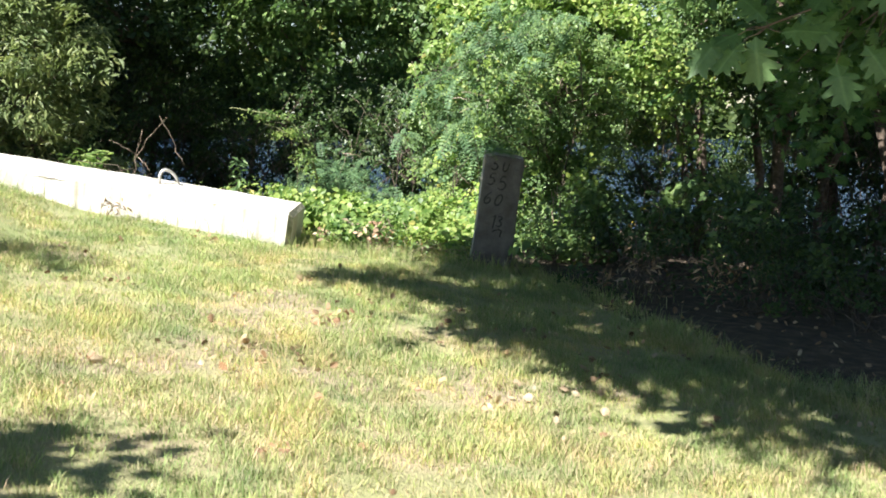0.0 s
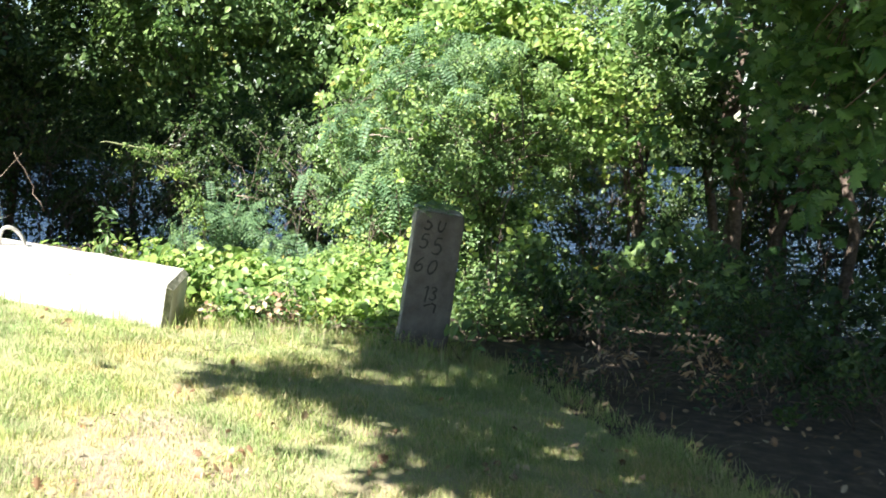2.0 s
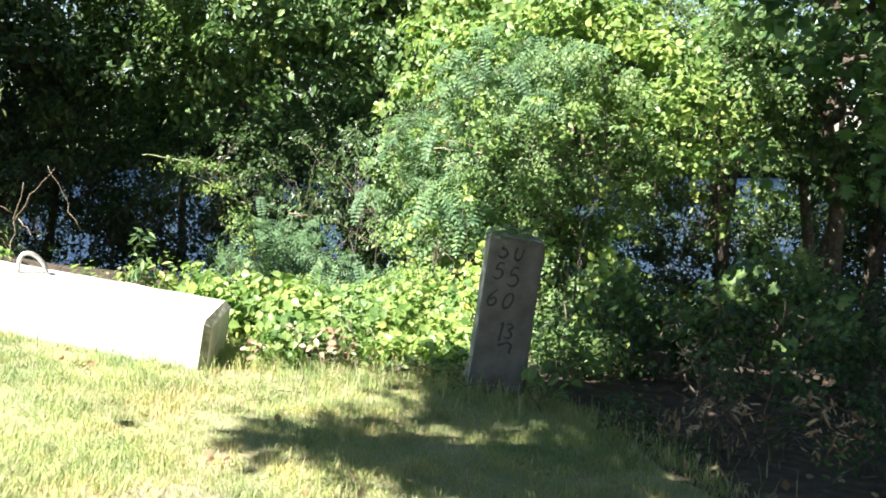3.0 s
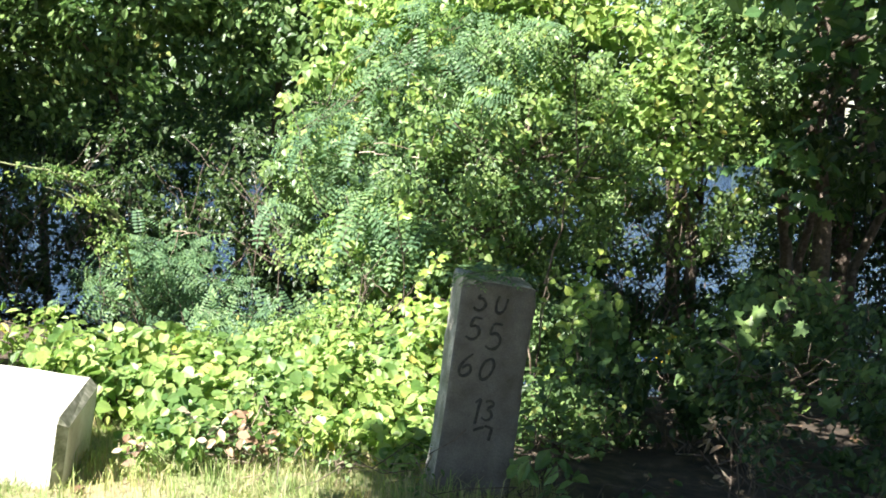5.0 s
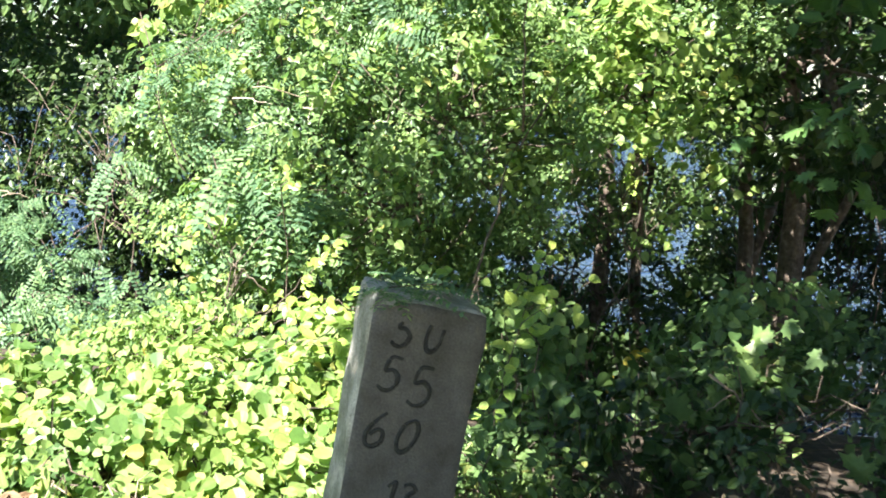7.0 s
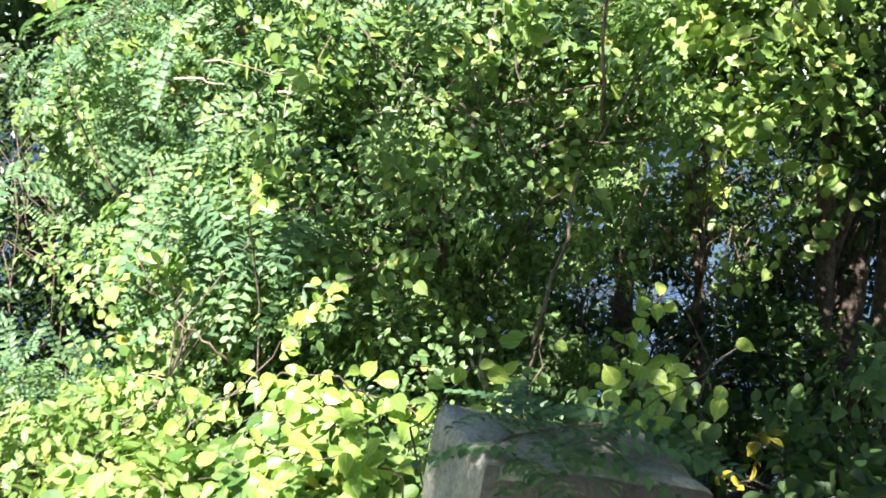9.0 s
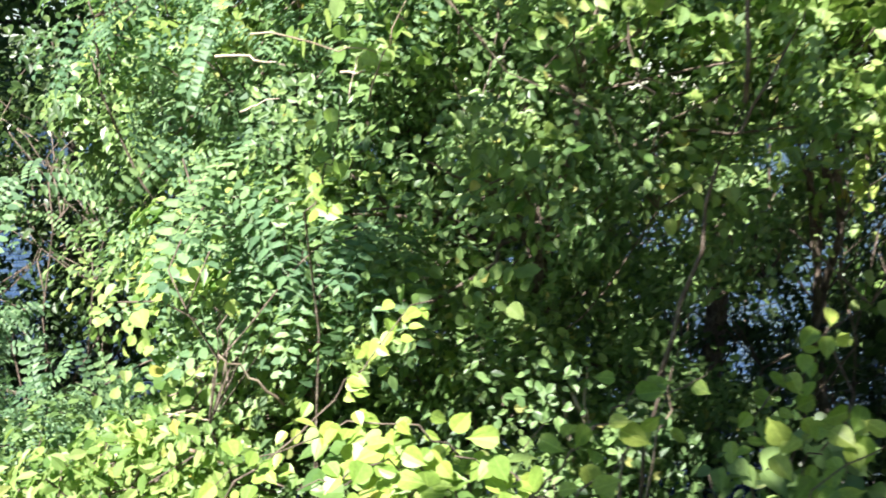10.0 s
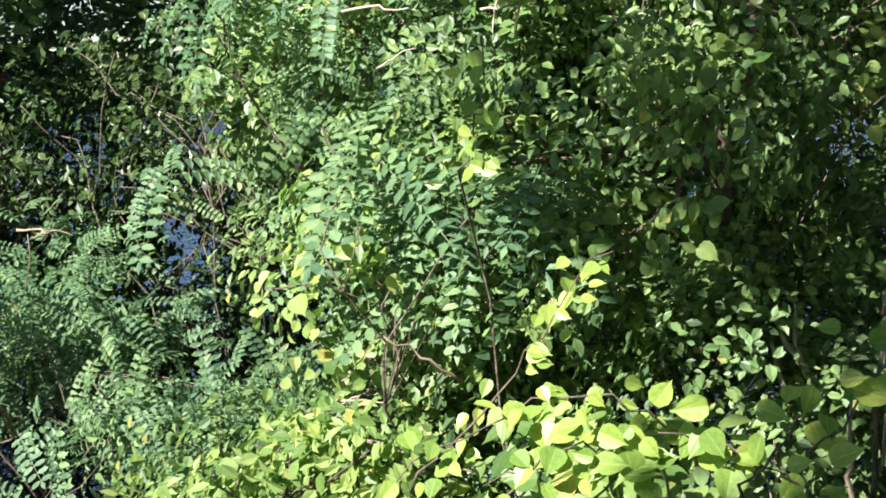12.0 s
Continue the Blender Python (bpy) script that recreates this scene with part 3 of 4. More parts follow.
def milestone():
    x0, y0 = STONE_AT
    z0 = float(ground_z(x0, y0)) - 0.12
    root = thing("milestone")
    root.matrix_world = pose(x0, y0, z0, 0, STONE_LEAN, STONE_YAW)
    W, D, H = STONE_SIZE
    H += 0.12
    bm = bmesh.new()
    bmesh.ops.create_cube(bm, size=1.0)
    bmesh.ops.scale(bm, vec=(W, D, H), verts=bm.verts)
    bmesh.ops.translate(bm, vec=(0, D / 2, H / 2), verts=bm.verts)
    bmesh.ops.bevel(bm, geom=bm.edges[:], offset=0.026, segments=2, affect="EDGES", profile=0.6)
    bmesh.ops.subdivide_edges(bm, edges=[e for e in bm.edges if e.calc_length() > 0.15], cuts=14, use_grid_fill=True)
    for v in bm.verts:
        k = noise.noise(v.co * 9) * 0.006 + noise.noise(v.co * 30) * 0.003
        side = Vector((v.co.x / W, (v.co.y - D / 2) / D, 0))
        front = v.co.y < 0.02
        v.co += side * k * (0.5 if front else 3.0)
        if v.co.z > H - 0.05:
            v.co.z += noise.noise(v.co * 14) * 0.012 + 0.02 * (v.co.y / D) - 0.015 * (v.co.x / W)
        if v.co.z < 0.45:
            v.co.x *= 1 + 0.12 * (0.45 - v.co.z)
    for f in bm.faces:
        f.smooth = True
    bm.normal_update()
    # Top and left faces get the paler granite with sunlight in its colour
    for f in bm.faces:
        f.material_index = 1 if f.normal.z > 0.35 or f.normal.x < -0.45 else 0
    part("shaft", bm, granite, root).data.materials.append(bleached_sunlit)

    def numeral(shape, x, drop, h, turn, mat=paint, brush=0.0065):
        """A digit painted by hand: one bent brush stroke, thicker in the middle."""
        p = np.array(STROKES[shape])
        t = np.linspace(0, len(p) - 1, 8 * len(p))
        k = np.clip(t.astype(int), 0, len(p) - 2)
        f = (t - k)[:, None]
        a, b2, c, d = p[np.maximum(k - 1, 0)], p[k], p[k + 1], p[np.minimum(k + 2, len(p) - 1)]
        q = 0.5 * (2 * b2 + (c - a) * f + (2 * a - 5 * b2 + 4 * c - d) * f * f + (3 * b2 - a - 3 * c + d) * f ** 3) - [0.28, 0.5]
        line = np.stack([q[:, 0] * h, np.zeros(len(q)), q[:, 1] * h], 1)
        wide = brush * (0.75 + 0.35 * np.sin(np.pi * t / t[-1]) + 0.12 * np.sin(t * 2.3 + x * 90))
        ob = part("numeral", tubes_mesh("numeral", [(line, wide, 8)], mat), mat, root, "black painted numeral")
        ob.matrix_basis = pose(x, -0.001, H - drop, 0, -turn, 0) @ Matrix.Diagonal((1, 0.5, 1, 1))

    for shape, x, drop, h, turn in (("worn 5", -0.074, 0.087, 0.09, -6), ("worn 0", 0.018, 0.09, 0.09, -6), ("5", -0.088, 0.212, 0.1, -8), ("5", 0.006, 0.238, 0.115, -4),
                                    ("6", -0.1, 0.376, 0.105, -12), ("0", -0.008, 0.386, 0.1, -12), ("1", -0.019, 0.574, 0.1, -4), ("3", 0.028, 0.57, 0.088, -8)):
        numeral(shape, x, drop, h, turn, worn if shape[0] == "w" else paint)
    top = H
    for x, drop, w, h, r in ((-0.005, 0.655, 0.05, 0.012, -24), (0.04, 0.645, 0.04, 0.012, 15), (0.05, 0.68, 0.014, 0.05, 10)):
        bm = bmesh.new()
        bmesh.ops.create_cube(bm, size=1.0)
        bmesh.ops.scale(bm, vec=(w, 0.004, h), verts=bm.verts)
        ob = part("worn_mark", bm, worn, root, "worn unreadable mark")
        ob.matrix_basis = pose(x, -0.003, top - drop, 0, r, 0)
    return tagged(root, "leaning grey granite milestone with black painted numbers", "milestone")


milestone()

# ---- the oak over the turf ----
def under_oak(n, rng):
    """Places on the ground that the oak's crown shades."""
    x, y = rng.uniform(-1.4, 9, n), rng.uniform(4.0, 20, n)
    near = (x > 1.75 - (y - 4.4) * 0.43 + 0.2 * np.sin(2.3 * y)) & ~((y > 9.6) & (x < 0.22))
    reach = np.interp(x, [-1.4, 0.5, 0.9, 1.2, 1.5, 1.75, 2.0, 2.4, 3.4, 4.7, 6, 9], [10.9, 11.2, 11.9, 12.5, 13.42, 14.22, 14.6, 14.72, 14.78, 15.25, 17.6, 20])
    far = y < reach
    far &= (y > 4.75) & (((x - 4) / 6) ** 2 + ((y - 9.5) / 7.6) ** 2 < 1)
    rim = x < 2.9 - (y - 4.4) * 0.43
    gaps = rim & (np.sin(3.1 * x + 1.0) * np.sin(2.7 * y + 0.6 * x) > 0.72)
    for hx, hy, hr in ((0.75, 9.9, 0.34), (2.1, 6.3, 0.3), (2.0, 5.2, 0.75), (1.45, 12.3, 0.38), (1.8, 10.8, 0.3), (2.45, 12.75, 0.5), (3.1, 12.75, 0.55), (2.1, 13.55, 0.4), (1.6, 13.95, 0.22), (1.95, 12.2, 0.22)):
        gaps |= (x - hx) ** 2 + (y - hy) ** 2 < hr * hr
    gaps &= ~((x > 0) & (x < 1.6) & (y > 10.2) & (y < 11.9))
    gaps |= (x - 0.64) ** 2 + (y - 10.86) ** 2 < 0.28 ** 2
    gaps |= (y > 12.4) & (x < 3) & (rng.random(n) < 0.1)
    gaps |= (x > 2.1) & (x < 5) & (y > reach - 0.45) & (rng.random(n) < 0.4)
    gaps |= (y < 10.3) & (x < 1.6) & (rng.random(n) < 0.42)
    k = near & far & ~gaps
    return np.stack([x[k], y[k]], 1)


def oak_tree():
    rng = np.random.default_rng(61)
    base = np.array([5.4, 2.6, float(ground_z(5.4, 2.6)) - 0.1])
    root = thing("oak_tree", base)
    g = under_oak(1700, rng)
    side = np.array([[-1.35, 4.05], [-1.6, 4.12], [-3.05, 7.9], [-0.55, 9.1], [-0.5, 9.0], [-0.25, 8.9]]) + rng.normal(size=(6, 2)) * 0.1
    g = np.concatenate([g, side])
    h = rng.uniform(3.5, 6.4, len(g))
    lift = np.array([*SUN_FROM]) / SUN_FROM.z
    cs = np.concatenate([g, ground_z(g[:, 0], g[:, 1])[:, None]], 1) + lift * h[:, None]
    ps = (cs[:, None] + rng.normal(size=(len(cs), 85, 3)) * [0.22, 0.22, 0.17]).reshape(-1, 3)
    ns = rng.normal(size=ps.shape) * 0.5 + np.array([*SUN_FROM])
    fork = base + [-0.5, 1.0, 3.6]
    trunk = wander(base, fork, 9, 0.05, rng)
    part("trunk", tubes_mesh("oak_trunk", [(trunk - base, np.linspace(0.3, 0.2, 9), 12)], bark), bark, root)
    heads = np.array([[-1.8, 3.6, 5.2], [0.6, 4.6, 5.0], [0.8, 8.4, 5.0], [3.0, 9.5, 5.2], [3.4, 5.4, 5.4], [4.6, 13.0, 5.4]])
    own = np.argmin(np.linalg.norm(cs[:, None] - heads[None], axis=2), axis=1)
    for i, hd in enumerate(heads):
        ln = wander(fork - [0, 0, 0.05], hd, 9, 0.12, rng, 0.3)
        ls = [(ln - base, np.linspace(0.13, 0.04, 9), 8)]
        for c in cs[own == i][:26]:
            j = int(np.argmin(np.linalg.norm(ln - c, axis=1)))
            ls.append((wander(ln[j], c, 5, 0.05, rng) - base, np.linspace(0.025, 0.004, 5), 5))
        part("limb", tubes_mesh("oak_limb", ls, bark), bark, root)
    part("crown", leaf_mesh("oak_crown", ps - base, ns, rng.uniform(0.1, 0.19, len(ps)), oak_leaf, LOBED, 0.6, rng), oak_leaf, root)
    low = np.array([2.7, 7.6, 2.05]) + rng.normal(size=(22, 3)) * [0.35, 0.5, 0.18]
    ls = [(wander((3.2, 6.0, 4.6), (2.8, 7.3, 2.4), 8, 0.05, rng) - base, np.linspace(0.03, 0.012, 8), 6)]
    bough = part("limb", tubes_mesh("oak_bough", ls, bark), bark, root)
    for q in low:
        part("branch", tubes_mesh("oak_branch", [(wander((2.8, 7.3, 2.4), q, 5, 0.03, rng) - base, np.linspace(0.01, 0.003, 5), 5)], bark), bark, bough)
    far_low = np.array([3.75, 11.1, 2.35]) + rng.normal(size=(80, 3)) * [0.4, 0.4, 0.55]
    far_bough = part("limb", tubes_mesh("oak_bough", [(wander((3.0, 9.0, 4.9), (3.7, 11.0, 2.9), 8, 0.06, rng) - base, np.linspace(0.035, 0.014, 8), 6)], bark), bark, root)
    for q in far_low[:24]:
        part("branch", tubes_mesh("oak_branch", [(wander((3.7, 11.0, 2.9), q, 5, 0.03, rng) - base, np.linspace(0.01, 0.003, 5), 5)], bark), bark, far_bough)
    fp = (far_low[:, None] + rng.normal(size=(80, 24, 3)) * 0.15).reshape(-1, 3)
    tagged(part("foliage", leaf_mesh("oak_bough_leaves", fp - base, rng.normal(size=fp.shape) * 0.5 + [-0.2, -0.4, 0.8], rng.uniform(0.1, 0.17, len(fp)), oak_leaf, OAK, 1.0, rng), oak_leaf, root), kind="stuff")
    lp = (low[:, None] + rng.normal(size=(22, 12, 3)) * 0.11).reshape(-1, 3)
    tagged(part("foliage", leaf_mesh("oak_bough_leaves", lp - base, rng.normal(size=lp.shape) * 0.5 + [-0.2, -0.4, 0.8], rng.uniform(0.11, 0.18, len(lp)), oak_leaf, OAK, 1.0, rng), oak_leaf, root), kind="stuff")
    # a low twig that hangs over the turf: leaves from base to tip
    knot = np.array([1.08, 4.17, 1.72])
    ls = [(wander((2.9, 4.3, 3.9), (1.9, 4.2, 2.35), 8, 0.03, rng) - base, np.linspace(0.02, 0.008, 8), 6), (wander((1.9, 4.2, 2.35), knot, 6, 0.02, rng, -0.08) - base, np.linspace(0.008, 0.003, 6), 6)]
    tw = part("twig", tubes_mesh("oak_twig", ls, bark), bark, root)
    shape, faces = OAK
    one = mesh_data("oak_leaf", shape, np.concatenate([np.array(f) for f in faces]), [len(f) for f in faces], oak_single)
    leaves = [((1.04, 4.16, 1.69), (1.05, 4.12, 1.48)), ((1.0, 4.17, 1.67), (0.88, 4.13, 1.55)), ((0.94, 4.2, 1.69), (0.8, 4.18, 1.54)), ((1.02, 4.2, 1.71), (0.88, 4.17, 1.66)), ((1.12, 4.15, 1.7), (1.29, 4.1, 1.71)),
              ((1.2, 4.2, 1.76), (1.34, 4.15, 1.64)), ((1.3, 4.12, 1.6), (1.33, 4.05, 1.42)), ((1.1, 4.25, 1.74), (1.0, 4.3, 1.86)), ((1.3, 4.2, 1.85), (1.2, 4.12, 1.76)), ((1.45, 4.2, 1.9), (1.5, 4.1, 1.74)),
              ((1.5, 4.2, 1.98), (1.36, 4.15, 1.94)), ((1.6, 4.2, 2.05), (1.62, 4.1, 1.88)), ((1.7, 4.2, 2.15), (1.55, 4.15, 2.1)), ((1.4, 4.15, 1.66), (1.5, 4.1, 1.52))]
    for a, e in leaves:
        part("leaf_stalk", tubes_mesh("leaf_stalk", [(wander(knot if a[0] < 1.25 else (a[0] + 0.06, 4.19, a[2] + 0.12), a, 4, 0.004, rng) - base, np.linspace(0.0022, 0.0016, 4), 4)], bark), bark, tw)
        t = (Vector(e) - Vector(a)).normalized()
        n = Vector((-0.35 + rng.normal() * 0.15, -0.65 + rng.normal() * 0.12, 0.65))
        n = (n - t * n.dot(t)).normalized()
        lf = part("leaf", one, oak_single, tw, "green lobed oak leaf")
        lf.matrix_basis = frame_matrix(Vector(a) - Vector(base), t.cross(n), t, n) @ Matrix.Scale((Vector(e) - Vector(a)).length * 0.88, 4)
    return tagged(root, "large oak spreading low lobed leaves over the turf", "tree")


oak_single = leaf_material("oak_leaf_large", [(0.0, (0.085, 0.165, 0.07)), (1.0, (0.14, 0.235, 0.1))], 0.42, 0.35, single=True)
oak_tree()

# ---- plants ----
plant("vine_thicket", "bright yellow-green vine thicket of round leaves beside the milestone", "shrub", (-0.3, 12.2),
      [((-0.55, 11.65, 0.1), (0.75, 0.5, 0.38), 170), ((-0.1, 12.4, 0.1), (0.8, 0.6, 0.38), 150), ((-0.55, 11.0, 0.1), (0.6, 0.4, 0.26), 125), ((0.02, 11.05, 0.05), (0.28, 0.35, 0.24), 50), ((-1.0, 11.35, 0.2), (0.5, 0.4, 0.34), 80), ((-0.95, 10.8, 0.16), (0.3, 0.35, 0.28), 60), ((-1.35, 11.35, 0.35), (0.4, 0.35, 0.34), 50), ((-1.2, 12.0, 0.2), (0.6, 0.6, 0.42), 110),
       ((-1.25, 12.9, 0.0), (0.5, 0.45, 0.34), 54), ((0.5, 12.8, 0.15), (0.42, 0.35, 0.4), 70), ((0.1, 11.55, 0.02), (0.42, 0.4, 0.3), 100), ((-0.85, 13.1, 0.05), (0.4, 0.35, 0.28), 50), ((-0.95, 12.5, 0.16), (0.5, 0.4, 0.36), 80), ((-0.35, 10.8, 0.05), (0.5, 0.2, 0.18), 40), ((-1.05, 10.65, 0.2), (0.2, 0.25, 0.26), 40)],
      vine_leaf, ROUND, 0.06, 52, 0.16, 0.55, 6, 0.008, 60, 11)
plant("weed", "small-leaved weeds and stems at the front of the vines", "weed", (-0.5, 10.8),
      [((-0.55, 10.66, 0.14), (0.55, 0.2, 0.2), 60), ((-0.6, 10.9, 0.28), (0.6, 0.25, 0.22), 50), ((0.05, 10.72, 0.1), (0.3, 0.2, 0.2), 34)], bush_leaf, OVAL, 0.045, 26, 0.12, 0.3, 14, 0.004, 50, 161, wood=twig)
plant("vine_thicket", "yellow-green vines sprawling behind the concrete beam", "shrub", (-2.3, 12.6),
      [((-2.2, 12.4, 0.4), (0.8, 0.5, 0.3), 50), ((-3.8, 12.6, 0.6), (0.9, 0.5, 0.35), 50)], vine_leaf, OVAL, 0.07, 40, 0.16, 0.5, 5, 0.01, 30, 15)
plant("honeysuckle_bush", "dense small-leaved bush draped with vines", "shrub", (1.1, 14.8),
      [((0.75, 14.1, 1.0), (0.75, 0.8, 1.0), 210), ((1.5, 14.2, 1.4), (0.8, 0.9, 1.1), 190), ((1.1, 13.9, 0.2), (0.9, 0.6, 0.5), 80)],
      bush_leaf, OVAL, 0.042, 110, 0.17, 0.55, 5, 0.03, 60, 12)
plant("honeysuckle_bush", "tall sunlit bush rising above the thicket", "shrub", (1.6, 16.6),
      [((1.4, 16.2, 2.3), (1.2, 0.9, 0.9), 190), ((2.6, 15.6, 2.3), (0.8, 0.8, 0.85), 110), ((0.2, 15.8, 1.2), (0.7, 0.7, 1.0), 85)],
      bush_leaf, OVAL, 0.055, 100, 0.2, 0.55, 4, 0.035, 60, 16)
plant("climbing_vine", "bright climbing vine draped over the bushes", "vine", (1.0, 16.4),
      [((1.1, 15.7, 2.7), (1.2, 0.6, 0.5), 170), ((0.1, 15.2, 1.9), (0.45, 0.5, 0.5), 40), ((2.0, 14.4, 2.2), (0.7, 0.6, 0.7), 50), ((0.5, 15.0, 2.35), (0.6, 0.4, 0.35), 44), ((1.5, 14.7, 2.7), (0.8, 0.5, 0.4), 60)], vine_leaf, ROUND, 0.07, 32, 0.18, 0.6, 3, 0.006, 30, 13)
plant("climbing_vine", "small-leaved vine threaded through the front of the bushes", "vine", (0.7, 14.0),
      [((0.9, 13.7, 1.4), (0.9, 0.4, 0.8), 46), ((0.2, 13.9, 0.8), (0.5, 0.4, 0.5), 26)], vine_leaf, ROUND, 0.05, 22, 0.15, 0.6, 3, 0.005, 30, 130)
plant("locust_sapling", "feathery young locust with hanging pinnate leaves", "tree", (0.4, 14.4),
      [((0.9, 14.2, 2.1), (0.9, 0.6, 0.5), 40), ((0.2, 14.3, 1.6), (0.6, 0.4, 0.5), 24), ((-0.1, 14.2, 0.9), (0.5, 0.3, 0.4), 8)], locust_leaf, PINNATE, 0.24, 11, 0.18, 0.5, 3, 0.008, 40, 14, 1.3)
plant("locust_sapling", "drooping locust spray hanging in front of the bushes", "tree", (0.42, 13.7),
      [((0.4, 13.55, 1.0), (0.26, 0.12, 0.14), 12), ((0.6, 13.5, 1.08), (0.14, 0.1, 0.1), 4), ((0.2, 13.6, 1.12), (0.3, 0.15, 0.2), 9)], locust_leaf, PINNATE, 0.3, 4, 0.1, 0.3, 2, 0.006, 16, 141, 3.0)
plant("locust_sapling", "low spreading locust with feathery leaves in the hollow", "tree", (-1.2, 16.3),
      [((-1.4, 15.9, 0.4), (0.8, 0.5, 0.4), 44), ((-0.7, 14.9, 0.16), (0.6, 0.4, 0.24), 26), ((-0.75, 14.2, 0.04), (0.5, 0.4, 0.24), 22)], locust_leaf, PINNATE, 0.24, 12, 0.22, 0.5, 3, 0.008, 24, 17, 0.8)
plant("seedling_bush", "small-leaved green seedlings between vines and locust", "shrub", (-0.4, 14.4),
      [((-0.3, 14.3, 0.05), (0.6, 0.5, 0.35), 40), ((0.3, 13.9, 0.3), (0.5, 0.4, 0.4), 60)], bush_leaf, OVAL, 0.045, 70, 0.16, 0.5, 5, 0.008, 40, 18)
plant("vine_thicket", "mixed small-leaved vines on the bank behind the thicket", "shrub", (-0.3, 13.4),
      [((-0.1, 13.2, 0.12), (0.7, 0.45, 0.42), 130), ((-0.75, 13.6, 0.0), (0.5, 0.4, 0.36), 50)], vine_leaf, OVAL, 0.052, 54, 0.14, 0.5, 5, 0.008, 40, 19)
plant("honeysuckle_bush", "leafy bush at the edge of the shade", "shrub", (3.0, 15.2),
      [((3.0, 14.8, 2.25), (0.7, 0.7, 0.75), 90), ((3.7, 15.4, 2.3), (0.6, 0.6, 0.7), 60)], bush_leaf, OVAL, 0.06, 80, 0.2, 0.5, 3, 0.03, 40, 72)
plant("honeysuckle_bush", "thin bush in front of the water", "shrub", (2.5, 15.9),
      [((2.2, 15.7, 1.15), (0.5, 0.5, 0.4), 40), ((2.9, 15.8, 1.0), (0.5, 0.5, 0.4), 34)], bush_leaf, OVAL, 0.055, 60, 0.2, 0.4, 4, 0.012, 30, 93)
plant("climbing_vine", "round-leaved vine hanging in the shaded bush", "vine", (2.4, 14.0),
      [((2.3, 13.8, 1.7), (0.5, 0.4, 0.5), 44), ((2.8, 14.2, 1.4), (0.5, 0.4, 0.7), 30)], vine_leaf, ROUND, 0.058, 20, 0.2, 0.4, 2, 0.008, 20, 73)
TREES = [(-2.2, 18.0, 3.1, 1.6), (-4.3, 17.2, 2.9, 1.7), (-0.5, 18.4, 3.3, 1.4), (-6.6, 16.4, 3.0, 1.8), (-3.2, 20.5, 2.6, 1.9), (-5.6, 19.6, 2.6, 1.8), (-1.0, 20.8, 2.8, 1.8), (1.4, 20.4, 4.2, 1.6), (-7.8, 19.0, 2.4, 1.8)]
for i, (x, y, z, r) in enumerate(TREES):
    plant("tree", "dark green broadleaf tree at the pond's edge", "tree", (x, y + 0.6),
          [((x, y, z), (r, r * 0.9, 1.4), 200), ((x + 0.4, y + 0.5, z + 1.8), (r * 1.2, r, 1.0), 110)], (bush_leaf, dark_shade_leaf)[i % 2], OVAL, 0.1, 64, 0.3, 0.4, 1, 0.07, 40, 20 + i, group="trees by the pond")
BANK = [(-7.0, 17.6, 1.4), (-5.2, 18.0, 1.5), (-3.6, 18.4, 1.4), (-1.9, 18.6, 1.3), (-0.4, 18.2, 1.0), (1.2, 18.8, 0.8), (3.2, 18.6, 0.5), (4.8, 18.4, 1.1), (6.4, 18.4, 1.3), (8.2, 18.2, 1.3), (9.8, 18.0, 1.0)]
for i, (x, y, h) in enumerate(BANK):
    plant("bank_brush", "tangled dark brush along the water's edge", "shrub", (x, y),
          [((x, y, -0.7), (1.3, 0.7, 0.8), 110), ((x + 0.2, y - 0.4, 0.2 + h * 0.4), (1.2, 0.6, 0.4 + h * 0.7), int(40 + 110 * h))], dark_shade_leaf, OVAL, 0.07, 60, 0.24, 0.3, 5, 0.015, 50, 80 + i, group="brush on the bank")
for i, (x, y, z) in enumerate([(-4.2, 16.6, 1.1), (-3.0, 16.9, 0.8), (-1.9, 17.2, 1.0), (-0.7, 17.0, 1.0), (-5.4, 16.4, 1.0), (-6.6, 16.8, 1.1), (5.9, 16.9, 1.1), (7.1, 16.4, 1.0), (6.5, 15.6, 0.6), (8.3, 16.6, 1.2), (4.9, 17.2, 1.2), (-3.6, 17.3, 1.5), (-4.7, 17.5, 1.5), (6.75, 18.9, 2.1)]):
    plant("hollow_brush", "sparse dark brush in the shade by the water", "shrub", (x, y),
          [((x, y, z), (0.9, 0.5, 0.9), 55)], dark_shade_leaf, OVAL, 0.06, 40, 0.2, 0.2, 5, 0.01, 40, 110 + i, group="brush in the shade")
# Added tree, crown kept out of view, only there to shade the hollow
plant("tree", "unseen broadleaf tree, added to shade the hollow behind the beam", "tree", (-5.3, 15.4),
      [((-5.1, 14.1, 4.1), (1.15, 0.8, 0.7), 150), ((-6.0, 14.8, 4.5), (1.3, 1.0, 0.9), 110)], dark_shade_leaf, OVAL, 0.13, 46, 0.3, 0.3, 1, 0.1, 50, 151, group="trees by the pond")
plant("willow_shrub", "olive green narrow-leaved shrub behind the beam", "shrub", (-4.6, 14.6),
      [((-4.8, 14.2, 1.9), (0.9, 0.8, 1.1), 150), ((-5.8, 14.0, 1.4), (0.9, 0.8, 1.2), 120), ((-4.6, 14.6, 0.6), (1.0, 0.6, 0.5), 60)], olive_leaf, NARROW, 0.11, 90, 0.22, 0.5, 5, 0.02, 60, 31)
